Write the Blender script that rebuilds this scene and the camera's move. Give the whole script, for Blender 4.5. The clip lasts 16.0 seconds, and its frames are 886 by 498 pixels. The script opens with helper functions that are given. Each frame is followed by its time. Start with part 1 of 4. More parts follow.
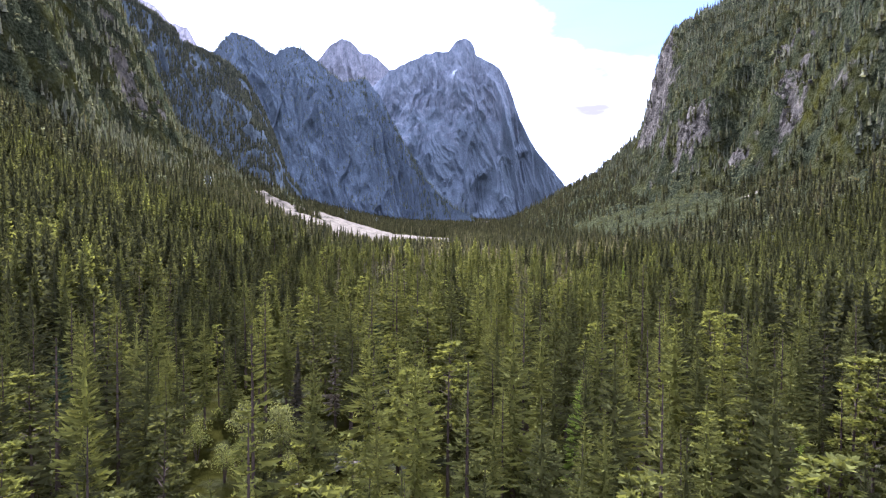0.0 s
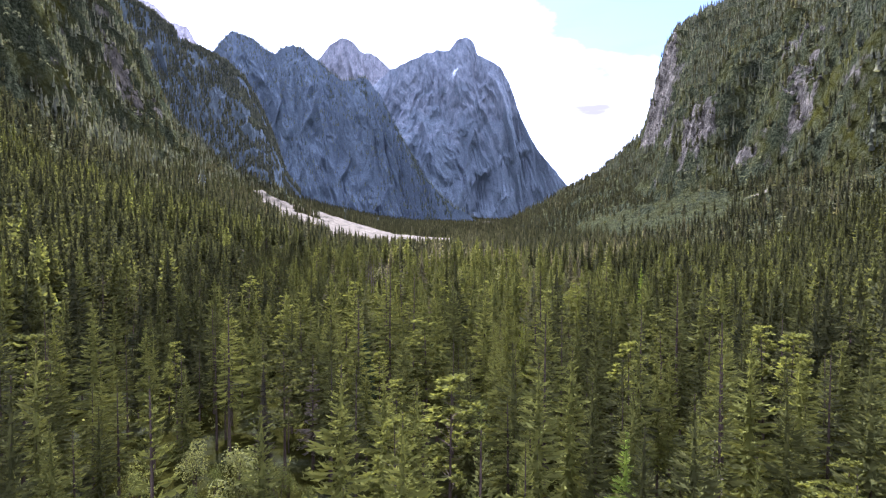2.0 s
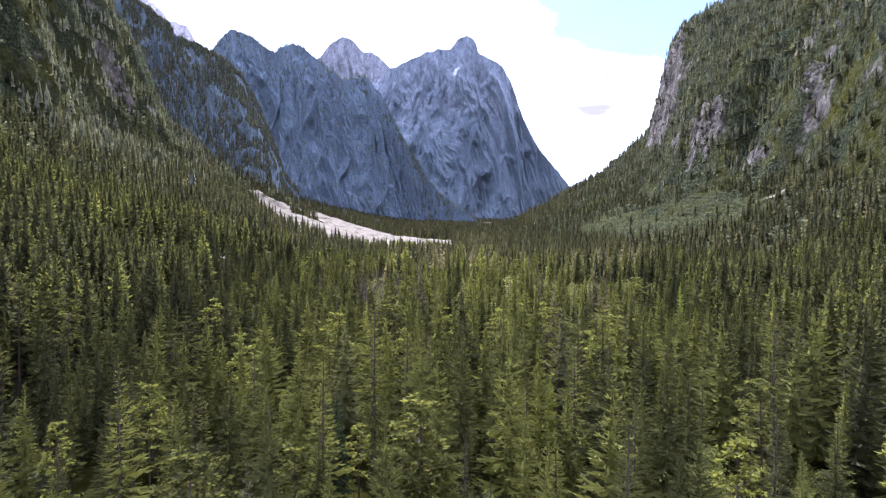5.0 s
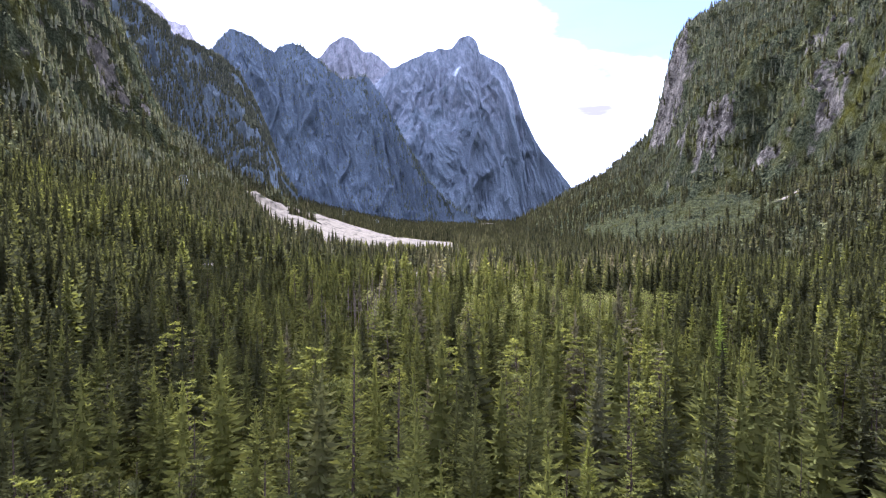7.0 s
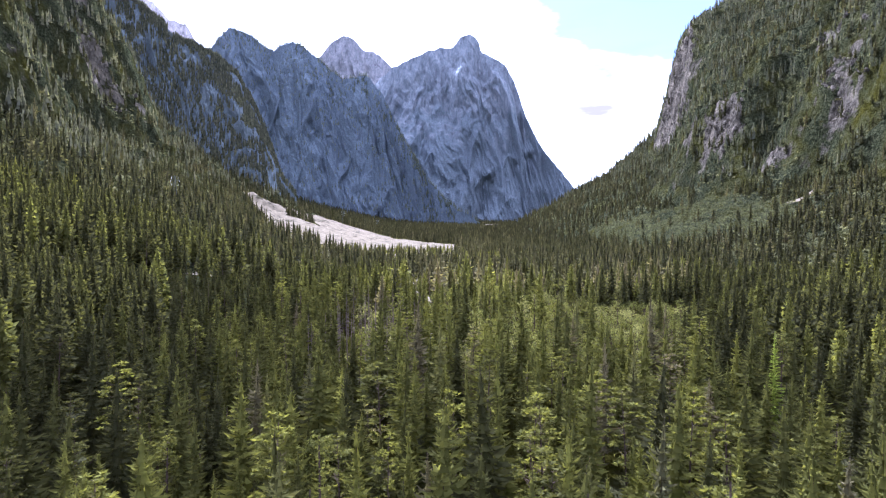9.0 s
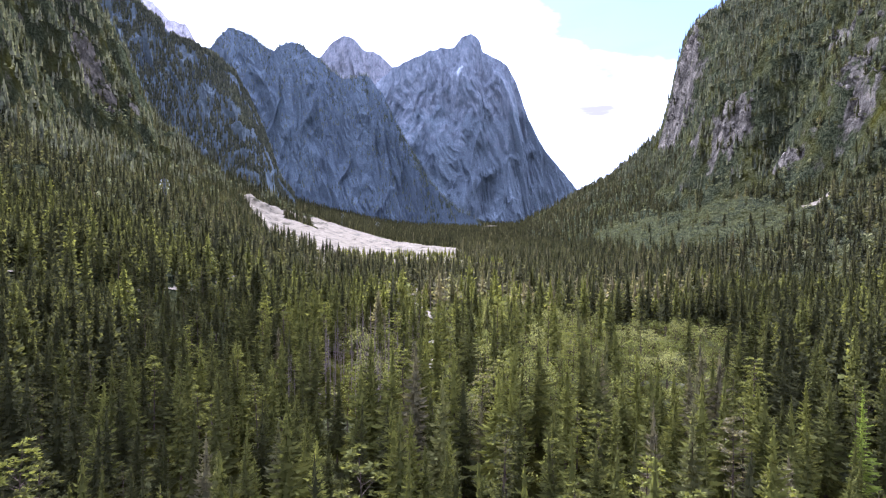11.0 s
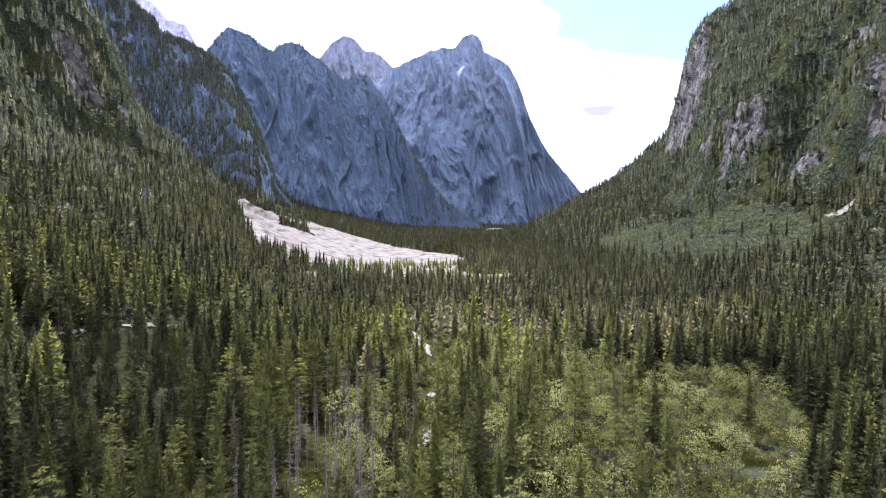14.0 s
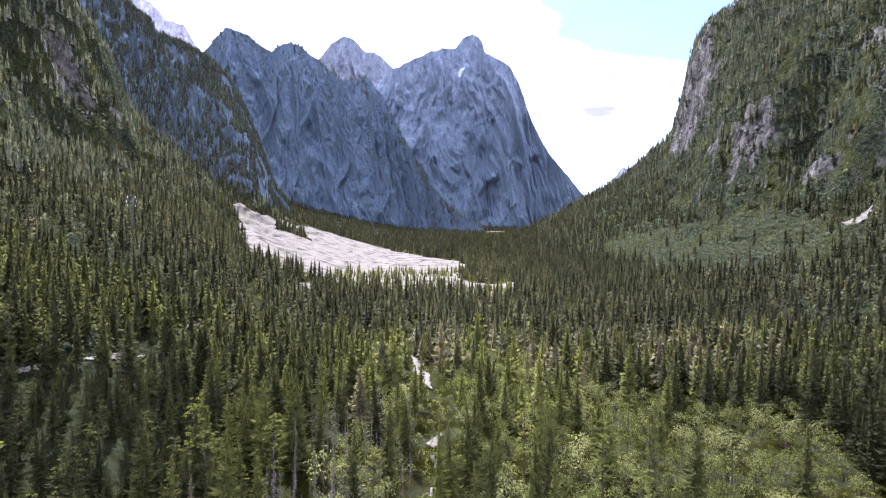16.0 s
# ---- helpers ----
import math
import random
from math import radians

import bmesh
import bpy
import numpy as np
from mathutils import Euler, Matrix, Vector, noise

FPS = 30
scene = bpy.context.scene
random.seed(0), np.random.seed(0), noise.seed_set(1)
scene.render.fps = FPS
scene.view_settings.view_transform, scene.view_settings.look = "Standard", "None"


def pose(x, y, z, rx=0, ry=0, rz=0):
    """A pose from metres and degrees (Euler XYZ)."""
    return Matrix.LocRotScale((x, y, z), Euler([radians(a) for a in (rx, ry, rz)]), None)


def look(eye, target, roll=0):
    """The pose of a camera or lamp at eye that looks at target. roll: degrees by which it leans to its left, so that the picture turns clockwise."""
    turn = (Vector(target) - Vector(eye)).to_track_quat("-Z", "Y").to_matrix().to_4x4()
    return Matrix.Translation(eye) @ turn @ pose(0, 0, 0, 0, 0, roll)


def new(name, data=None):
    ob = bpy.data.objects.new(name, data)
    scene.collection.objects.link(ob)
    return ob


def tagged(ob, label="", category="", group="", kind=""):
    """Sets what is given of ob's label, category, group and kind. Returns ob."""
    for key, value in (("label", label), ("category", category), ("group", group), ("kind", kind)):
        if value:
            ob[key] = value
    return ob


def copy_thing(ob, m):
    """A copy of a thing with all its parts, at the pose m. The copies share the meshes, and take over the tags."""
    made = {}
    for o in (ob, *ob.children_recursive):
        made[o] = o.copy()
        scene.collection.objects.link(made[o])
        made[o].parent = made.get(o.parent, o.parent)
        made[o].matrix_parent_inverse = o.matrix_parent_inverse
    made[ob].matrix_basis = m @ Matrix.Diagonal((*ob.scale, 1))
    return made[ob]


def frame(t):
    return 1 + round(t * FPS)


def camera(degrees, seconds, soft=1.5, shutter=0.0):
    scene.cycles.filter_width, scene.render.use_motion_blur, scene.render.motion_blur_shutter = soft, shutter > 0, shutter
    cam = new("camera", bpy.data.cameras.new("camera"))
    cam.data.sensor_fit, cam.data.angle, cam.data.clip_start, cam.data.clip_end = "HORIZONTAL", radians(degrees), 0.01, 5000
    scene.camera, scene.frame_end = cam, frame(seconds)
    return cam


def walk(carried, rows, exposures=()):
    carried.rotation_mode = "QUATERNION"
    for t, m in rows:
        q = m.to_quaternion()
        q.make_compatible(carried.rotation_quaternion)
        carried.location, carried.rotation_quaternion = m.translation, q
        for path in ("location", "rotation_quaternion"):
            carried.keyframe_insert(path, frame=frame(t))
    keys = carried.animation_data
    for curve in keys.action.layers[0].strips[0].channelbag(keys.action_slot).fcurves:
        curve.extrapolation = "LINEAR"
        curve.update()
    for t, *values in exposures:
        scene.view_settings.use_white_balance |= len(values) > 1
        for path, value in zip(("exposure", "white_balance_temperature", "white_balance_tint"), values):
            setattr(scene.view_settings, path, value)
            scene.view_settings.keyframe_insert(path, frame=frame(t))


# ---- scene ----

# ---- camera and its flight ----
cam = camera(74.0, 16.0, soft=1.2, shutter=0.2)
FLIGHT = [  # seconds, x, y, z, tilt, roll, yaw
    (0, 0.00, 0.00, 31.00, 88.500, 0.000, 0.000),
    (1, 0.05, 8.02, 30.86, 88.500, 0.020, 0.046),
    (2, 0.05, 16.20, 31.07, 88.495, 0.025, 0.088),
    (3, 0.00, 24.83, 31.95, 88.480, 0.010, 0.121),
    (4, -0.17, 33.78, 33.13, 88.475, -0.020, 0.146),
    (5.2, -0.45, 45.24, 34.40, 88.500, -0.077, 0.171),
    (6.5, -0.77, 58.29, 35.80, 88.535, -0.123, 0.204),
    (7.5, -0.99, 68.12, 37.16, 88.535, -0.136, 0.242),
    (9, -1.34, 82.98, 39.69, 88.520, -0.140, 0.312),
    (10.2, -1.65, 95.73, 42.21, 88.530, -0.152, 0.370),
    (11.5, -1.87, 110.21, 45.45, 88.550, -0.161, 0.429),
    (12.5, -1.90, 121.52, 48.53, 88.554, -0.154, 0.470),
    (13.5, -1.97, 132.76, 51.98, 88.558, -0.143, 0.503),
    (14.5, -2.16, 143.77, 55.38, 88.573, -0.140, 0.525),
    (15.3, -2.40, 152.45, 58.05, 88.597, -0.142, 0.537),
    (16, -2.68, 160.00, 60.37, 88.621, -0.146, 0.547),
]
walk(cam, [(t, pose(x, y, z, rx, ry, rz)) for t, x, y, z, rx, ry, rz in FLIGHT], [(0, 2.53, 4800, 29), (16, 2.55, 4740, 29)])

# ---- sky and sun ----
SUN_HEIGHT, SUN_TURN = radians(52), radians(-22)  # high over the head of the valley, a little to one side
world = bpy.data.worlds.new("sky")
scene.world = world
world.use_nodes = True
wt = world.node_tree
wt.nodes.clear()


def node(tree, kind, **sets):
    n = tree.nodes.new(kind)
    for key, value in sets.items():
        if key in n.inputs:
            n.inputs[key].default_value = value
        else:
            setattr(n, key, value)
    return n


sky = node(wt, "ShaderNodeTexSky", sky_type="NISHITA", sun_disc=False, sun_elevation=SUN_HEIGHT, sun_rotation=SUN_TURN, altitude=1400.0, dust_density=1.5)
bg_sky = node(wt, "ShaderNodeBackground", Strength=0.055)
bg_cloud = node(wt, "ShaderNodeBackground", Color=(1.0, 1.0, 1.0, 1), Strength=0.74)
coord = node(wt, "ShaderNodeTexCoord")


def world_maths(op, a, b=0.0):
    n = node(wt, "ShaderNodeMath", operation=op)
    for sock, v in zip(n.inputs, (a, b)):
        if isinstance(v, bpy.types.NodeSocket):
            wt.links.new(v, sock)
        else:
            sock.default_value = v
    return n.outputs[0]


def world_range(value, a, b, lo=0.0, hi=1.0):
    n = node(wt, "ShaderNodeMapRange", **{"From Min": a, "From Max": b, "To Min": lo, "To Max": hi})
    wt.links.new(value, n.inputs["Value"])
    return n.outputs["Result"]


def sky_noise(scale, detail, squash, turn=0.0):
    mp = node(wt, "ShaderNodeMapping")
    mp.inputs["Scale"].default_value = (1.0, 1.0, squash)
    mp.inputs["Rotation"].default_value = (0, 0, radians(turn))
    n = node(wt, "ShaderNodeTexNoise", Scale=scale, Detail=detail, Roughness=0.55)
    wt.links.new(coord.outputs["Generated"], mp.inputs["Vector"])
    wt.links.new(mp.outputs["Vector"], n.inputs["Vector"])
    return n.outputs["Fac"]


def sky_blob(turn, rise, wide, tall):
    """1 at a direction of the sky, falling to 0 at the rim of an oval round it."""
    mp = node(wt, "ShaderNodeMapping", vector_type="POINT")
    a, e = radians(turn), radians(rise)
    mp.inputs["Scale"].default_value = (1 / wide, 1 / wide, 1 / tall)
    mp.inputs["Location"].default_value = (-math.sin(a) * math.cos(e) / wide, -math.cos(a) * math.cos(e) / wide, -math.sin(e) / tall)
    ln = node(wt, "ShaderNodeVectorMath", operation="LENGTH")
    wt.links.new(coord.outputs["Generated"], mp.inputs["Vector"])
    wt.links.new(mp.outputs["Vector"], ln.inputs[0])
    return world_range(ln.outputs["Value"], 1.0, 0.0)


# broken bright cloud, a gap of blue beside the eastern mountain, one thin grey wisp
clear = world_maths("MULTIPLY", sky_blob(20, 21, 0.26, 0.17), 0.5)
puffs = world_maths("SUBTRACT", sky_noise(2.6, 7.0, 3.0, 23), clear)
cover = world_range(puffs, 0.28, 0.46, 0.055, 1.0)
wisp = world_maths("MULTIPLY", world_range(world_maths("ADD", sky_blob(14.0, 11.6, 0.11, 0.022), world_maths("MULTIPLY", sky_noise(9.0, 6.0, 5.0), 2.2)), 1.05, 2.15), 0.96)
bg_grey = node(wt, "ShaderNodeBackground", Color=(1.0, 0.84, 0.79, 1), Strength=0.145)
mix_sky = node(wt, "ShaderNodeMixShader")
mix_wisp = node(wt, "ShaderNodeMixShader")
world_out = node(wt, "ShaderNodeOutputWorld")
wt.links.new(sky.outputs["Color"], bg_sky.inputs["Color"])
wt.links.new(cover, mix_sky.inputs["Fac"])
wt.links.new(bg_sky.outputs[0], mix_sky.inputs[1])
wt.links.new(bg_cloud.outputs[0], mix_sky.inputs[2])
wt.links.new(wisp, mix_wisp.inputs["Fac"])
wt.links.new(mix_sky.outputs[0], mix_wisp.inputs[1])
wt.links.new(bg_grey.outputs[0], mix_wisp.inputs[2])
wt.links.new(mix_wisp.outputs[0], world_out.inputs["Surface"])

sun_data = bpy.data.lights.new("sun", "SUN")
sun_data.energy, sun_data.angle, sun_data.color = 4.4, radians(0.53), (1.0, 0.97, 0.91)
sun = new("sun", sun_data)
away = Vector((math.sin(SUN_TURN) * math.cos(SUN_HEIGHT), math.cos(SUN_TURN) * math.cos(SUN_HEIGHT), math.sin(SUN_HEIGHT)))
sun.matrix_world = look(away * 900, (0, 0, 0))


# ---- materials ----
def material(name):
    m = bpy.data.materials.new(name)
    m.use_nodes = True
    tree = m.node_tree
    tree.nodes.clear()
    out = node(tree, "ShaderNodeOutputMaterial")
    return m, tree, out


def ramp(tree, fac, stops):
    r = node(tree, "ShaderNodeValToRGB")
    el = r.color_ramp.elements
    while len(el) < len(stops):
        el.new(0.5)
    for e, (at, c) in zip(el, stops):
        e.position, e.color = at, (*c, 1)
    tree.links.new(fac, r.inputs["Fac"])
    return r.outputs["Color"]


def noise_fac(tree, scale, detail=5.0, rough=0.6, stretch=None):
    g = node(tree, "ShaderNodeNewGeometry")
    vec = g.outputs["Position"]
    if stretch:
        mp = node(tree, "ShaderNodeMapping")
        mp.inputs["Scale"].default_value = stretch
        tree.links.new(vec, mp.inputs["Vector"])
        vec = mp.outputs["Vector"]
    n = node(tree, "ShaderNodeTexNoise", Scale=scale, Detail=detail, Roughness=rough)
    tree.links.new(vec, n.inputs["Vector"])
    return n.outputs["Fac"]


def mixed(tree, fac, a, b, blend="MIX"):
    n = node(tree, "ShaderNodeMix", data_type="RGBA", blend_type=blend)
    for sock, v in ((n.inputs[0], fac), (n.inputs[6], a), (n.inputs[7], b)):
        if isinstance(v, bpy.types.NodeSocket):
            tree.links.new(v, sock)
        elif isinstance(v, tuple):
            sock.default_value = (*v, 1)
        else:
            sock.default_value = v
    return n.outputs[2]


def ranged(tree, value, a, b, lo=0.0, hi=1.0):
    n = node(tree, "ShaderNodeMapRange", **{"From Min": a, "From Max": b, "To Min": lo, "To Max": hi})
    tree.links.new(value, n.inputs["Value"])
    return n.outputs["Result"]


def maths(tree, op, a, b=0.0):
    n = node(tree, "ShaderNodeMath", operation=op)
    for sock, v in zip(n.inputs, (a, b)):
        if isinstance(v, bpy.types.NodeSocket):
            tree.links.new(v, sock)
        else:
            sock.default_value = v
    return n.outputs[0]


def surface(tree, out, colour, rough=0.9, bump=None, depth=1.0, specular=0.2):
    p = node(tree, "ShaderNodeBsdfPrincipled", Roughness=rough)
    p.inputs["Specular IOR Level"].default_value = specular
    if isinstance(colour, tuple):
        p.inputs["Base Color"].default_value = (*colour, 1)
    else:
        tree.links.new(colour, p.inputs["Base Color"])
    if bump is not None:
        b = node(tree, "ShaderNodeBump", Strength=1.0, Distance=depth)
        tree.links.new(bump, b.inputs["Height"])
        tree.links.new(b.outputs["Normal"], p.inputs["Normal"])
    tree.links.new(p.outputs[0], out.inputs["Surface"])
    return p


def slope_fac(tree, a, b):
    g = node(tree, "ShaderNodeNewGeometry")
    s = node(tree, "ShaderNodeSeparateXYZ")
    tree.links.new(g.outputs["Normal"], s.inputs[0])
    return ranged(tree, s.outputs["Z"], a, b)


def ground_material():
    """Forest floor and dwarf pine on the gentle slopes, bare limestone on the steep ones."""
    m, t, out = material("mountain ground")
    soil = ramp(t, noise_fac(t, 0.12, 8), [(0.30, (0.018, 0.016, 0.003)), (0.48, (0.040, 0.036, 0.006)), (0.62, (0.056, 0.055, 0.022)), (0.75, (0.095, 0.084, 0.046))])
    # dark flecks in the dwarf pine colour paint the shade between shrubs
    pine = ramp(t, noise_fac(t, 0.32, 10, 0.8), [(0.41, (0.010, 0.012, 0.006)), (0.5, (0.028, 0.030, 0.014)), (0.59, (0.062, 0.062, 0.030))])
    rock = ramp(t, noise_fac(t, 0.06, 9, 0.75, (1, 1, 0.5)), [(0.36, (0.038, 0.032, 0.024)), (0.5, (0.092, 0.078, 0.058)), (0.68, (0.21, 0.174, 0.126))])
    green = mixed(t, maths(t, "MULTIPLY", ranged(t, noise_fac(t, 0.02, 3), 0.3, 0.55), slope_fac(t, 0.995, 0.94)), soil, pine)
    patch = maths(t, "ADD", maths(t, "MULTIPLY", slope_fac(t, 0.16, 0.55), 1.3), maths(t, "MULTIPLY", maths(t, "SUBTRACT", noise_fac(t, 0.045, 8, 0.7), 0.42), 3.2))
    bare = node(t, "ShaderNodeAttribute", attribute_name="bare").outputs["Fac"]
    patch = maths(t, "SUBTRACT", patch, maths(t, "MULTIPLY", bare, 1.2))
    colour = mixed(t, ranged(t, patch, 0.3, 0.6), rock, green)
    relief = maths(t, "ADD", noise_fac(t, 0.2, 9, 0.8), maths(t, "MULTIPLY", noise_fac(t, 0.05, 4), 1.6))
    surface(t, out, colour, 1.0, relief, 8.0, 0.0)
    return m


def crag_material():
    """Grey brown limestone blocks, each a shade of its own."""
    m, t, out = material("grey brown limestone blocks")
    rock = ramp(t, noise_fac(t, 0.35, 8, 0.7), [(0.36, (0.045, 0.039, 0.030)), (0.5, (0.105, 0.090, 0.070)), (0.66, (0.21, 0.178, 0.135))])
    own = ramp(t, node(t, "ShaderNodeNewGeometry").outputs["Random Per Island"], [(0.0, (0.6, 0.6, 0.6)), (1.0, (1.3, 1.28, 1.24))])
    surface(t, out, mixed(t, 1.0, rock, own, "MULTIPLY"), 1.0, noise_fac(t, 0.8, 7, 0.7), 0.8, 0.0)
    return m


def massif_material(name, pale, dark, wood_top, wood):
    """Bare limestone above, woods thinning upwards below."""
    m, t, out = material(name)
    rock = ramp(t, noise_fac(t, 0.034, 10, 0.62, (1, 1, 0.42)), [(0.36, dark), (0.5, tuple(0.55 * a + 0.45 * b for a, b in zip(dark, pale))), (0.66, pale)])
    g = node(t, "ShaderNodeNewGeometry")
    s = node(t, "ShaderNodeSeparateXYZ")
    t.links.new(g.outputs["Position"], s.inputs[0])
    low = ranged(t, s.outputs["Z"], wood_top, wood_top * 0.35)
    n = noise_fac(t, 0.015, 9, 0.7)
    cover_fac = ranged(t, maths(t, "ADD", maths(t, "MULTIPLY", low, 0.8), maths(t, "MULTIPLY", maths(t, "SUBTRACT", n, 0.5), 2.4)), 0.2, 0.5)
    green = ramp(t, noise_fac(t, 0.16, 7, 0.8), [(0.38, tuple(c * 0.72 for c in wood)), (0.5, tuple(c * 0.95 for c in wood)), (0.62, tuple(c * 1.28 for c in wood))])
    cracks = ramp(t, noise_fac(t, 0.11, 7, 0.7, (1, 1, 0.5)), [(0.38, (0.76, 0.77, 0.79)), (0.5, (1.0, 1.0, 1.0)), (0.64, (1.2, 1.18, 1.15))])
    # broad paler and darker patches paint light and shade of large relief
    broad = ramp(t, noise_fac(t, 0.0042, 5, 0.55, (1.3, 1, 0.7)), [(0.38, (0.9, 0.9, 0.91)), (0.5, (1.0, 1.0, 1.0)), (0.62, (1.1, 1.1, 1.09))])
    # diagonal streaks put light and dark of the ribs into the rock colour
    streak_map = node(t, "ShaderNodeMapping")
    streak_map.inputs["Rotation"].default_value = (0, radians(-38), 0)
    streak_map.inputs["Scale"].default_value = (0.045, 0.03, 0.006)
    streak_noise = node(t, "ShaderNodeTexNoise", Scale=1.0, Detail=6.0, Roughness=0.6)
    t.links.new(g.outputs["Position"], streak_map.inputs["Vector"])
    t.links.new(streak_map.outputs["Vector"], streak_noise.inputs["Vector"])
    relief_streaks = ramp(t, streak_noise.outputs["Fac"], [(0.36, (0.70, 0.70, 0.71)), (0.46, (1.0, 1.0, 1.0)), (0.58, (1.0, 1.0, 1.0)), (0.70, (1.45, 1.40, 1.34))])
    rock = mixed(t, 1.0, rock, relief_streaks, "MULTIPLY")
    colour = mixed(t, cover_fac, mixed(t, 1.0, rock, cracks, "MULTIPLY"), green)
    colour = mixed(t, 1.0, colour, broad, "MULTIPLY")
    surface(t, out, colour, 0.95, noise_fac(t, 0.09, 8, 0.72, (1, 1, 0.45)), 11.0, 0.1)
    return m


def foliage_material(name, stops, own, through_light=0.43):
    """Needles or leaves: each tree has a tint of its own, each spray a shade of it."""
    m, t, out = material(name)
    if own:
        tint = ranged(t, node(t, "ShaderNodeObjectInfo").outputs["Random"], 0.0, 1.0, 0.02, 0.68)
    else:
        tint = node(t, "ShaderNodeAttribute", attribute_name="tint").outputs["Fac"]
    g = node(t, "ShaderNodeNewGeometry")
    island = g.outputs["Random Per Island"]
    colour = ramp(t, tint, stops)
    colour = mixed(t, 1.0, colour, ramp(t, island, [(0.0, (0.58, 0.58, 0.56)), (0.55, (1.0, 1.0, 1.0)), (1.0, (1.42, 1.38, 1.2))]), "MULTIPLY")
    a = node(t, "ShaderNodeBsdfDiffuse")
    b = node(t, "ShaderNodeBsdfTranslucent")
    mx = node(t, "ShaderNodeMixShader", Fac=through_light)
    t.links.new(colour, a.inputs["Color"])
    t.links.new(mixed(t, 1.0, colour, (1.25, 1.2, 0.6), "MULTIPLY"), b.inputs["Color"])
    t.links.new(a.outputs[0], mx.inputs[1])
    t.links.new(b.outputs[0], mx.inputs[2])
    t.links.new(mx.outputs[0], out.inputs["Surface"])
    return m


def bark_material(name, a, b):
    m, t, out = material(name)
    n = noise_fac(t, 6.0, 6, 0.7, (1, 1, 0.25))
    surface(t, out, ramp(t, n, [(0.35, a), (0.65, b)]), 1.0, n, 0.03, 0.0)
    return m


def gravel_material():
    m, t, out = material("pale limestone gravel")
    v = node(t, "ShaderNodeTexVoronoi", Scale=0.9)
    g = node(t, "ShaderNodeNewGeometry")
    t.links.new(g.outputs["Position"], v.inputs["Vector"])
    base = ramp(t, noise_fac(t, 0.06, 8, 0.65), [(0.36, (0.048, 0.044, 0.024)), (0.42, (0.10, 0.083, 0.058)), (0.50, (0.148, 0.122, 0.082)), (0.7, (0.178, 0.148, 0.101))])
    stones = ramp(t, v.outputs["Distance"], [(0.0, (1.1, 1.1, 1.1)), (0.7, (0.72, 0.71, 0.70))])
    flow = node(t, "ShaderNodeMapping")
    flow.inputs["Rotation"].default_value = (0, 0, radians(-40))
    flow.inputs["Scale"].default_value = (0.16, 0.016, 0.05)
    lines = node(t, "ShaderNodeTexNoise", Scale=1.0, Detail=6.0, Roughness=0.6)
    t.links.new(g.outputs["Position"], flow.inputs["Vector"])
    t.links.new(flow.outputs["Vector"], lines.inputs["Vector"])
    runs = ramp(t, lines.outputs["Fac"], [(0.30, (0.62, 0.61, 0.57)), (0.40, (0.94, 0.93, 0.91)), (0.6, (1.08, 1.08, 1.08))])
    base = mixed(t, 1.0, base, runs, "MULTIPLY")
    surface(t, out, mixed(t, 1.0, base, stones, "MULTIPLY"), 0.95, noise_fac(t, 0.5, 8, 0.7), 0.8, 0.0)
    return m


CONIFER = [(0.0, (0.044, 0.0425, 0.018)), (0.2, (0.070, 0.068, 0.021)), (0.45, (0.108, 0.106, 0.027)), (0.64, (0.140, 0.136, 0.030)), (0.76, (0.104, 0.097, 0.046)), (0.88, (0.132, 0.108, 0.062)), (1.0, (0.19, 0.195, 0.030))]
# greyer than the near conifers, haze over the farther forest put into colour
HAZED_SLOPE = [(0.0, (0.037, 0.036, 0.019)), (0.4, (0.060, 0.056, 0.028)), (0.7, (0.090, 0.078, 0.042)), (1.0, (0.140, 0.122, 0.072))]
# mountain-side needles paled and greyed to imitate haze
HAZED_TREES = [(0.0, (0.066, 0.069, 0.047)), (0.5, (0.104, 0.104, 0.070)), (1.0, (0.178, 0.170, 0.115))]
# far ridge spruces carry the blue of haze in their needle colour
HAZED_RIDGE_TREES = [(0.0, (0.060, 0.070, 0.066)), (1.0, (0.135, 0.142, 0.110))]
LEAFY = [(0.0, (0.068, 0.072, 0.021)), (0.5, (0.124, 0.122, 0.036)), (1.0, (0.188, 0.178, 0.072))]
M_GROUND = ground_material()
M_GRAVEL = gravel_material()
M_CRAG = crag_material()
M_NEEDLES = foliage_material("conifer needles", CONIFER, True)
M_NEEDLES_STUFF = foliage_material("forest needles", CONIFER, False)
M_HAZED_SLOPE = foliage_material("haze-greyed forest needles", HAZED_SLOPE, False)
M_HAZED_TREES = foliage_material("haze-greyed mountain needles", HAZED_TREES, False)
M_HAZED_RIDGE_TREES = foliage_material("haze-blued ridge spruce needles", HAZED_RIDGE_TREES, False)
M_LEAVES = foliage_material("willow leaves", LEAFY, True)
M_LEAVES_STUFF = foliage_material("thicket leaves", LEAFY, False)
M_BARK = bark_material("grey brown bark", (0.032, 0.022, 0.015), (0.085, 0.060, 0.042))
M_DEAD = bark_material("weathered dead wood", (0.080, 0.060, 0.042), (0.150, 0.116, 0.084))
# ridge and main peak: distance haze painted as blue in rock and woods
M_HAZE_BLUE = massif_material("haze-blued limestone with woods", (0.255, 0.28, 0.315), (0.14, 0.158, 0.183), 1900, (0.108, 0.128, 0.147))
M_HAZED_PEAK = massif_material("haze-cooled bare grey limestone", (0.205, 0.218, 0.236), (0.128, 0.139, 0.154), 760, (0.125, 0.143, 0.158))
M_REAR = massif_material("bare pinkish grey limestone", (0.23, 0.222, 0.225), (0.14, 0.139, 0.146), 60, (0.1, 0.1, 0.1))
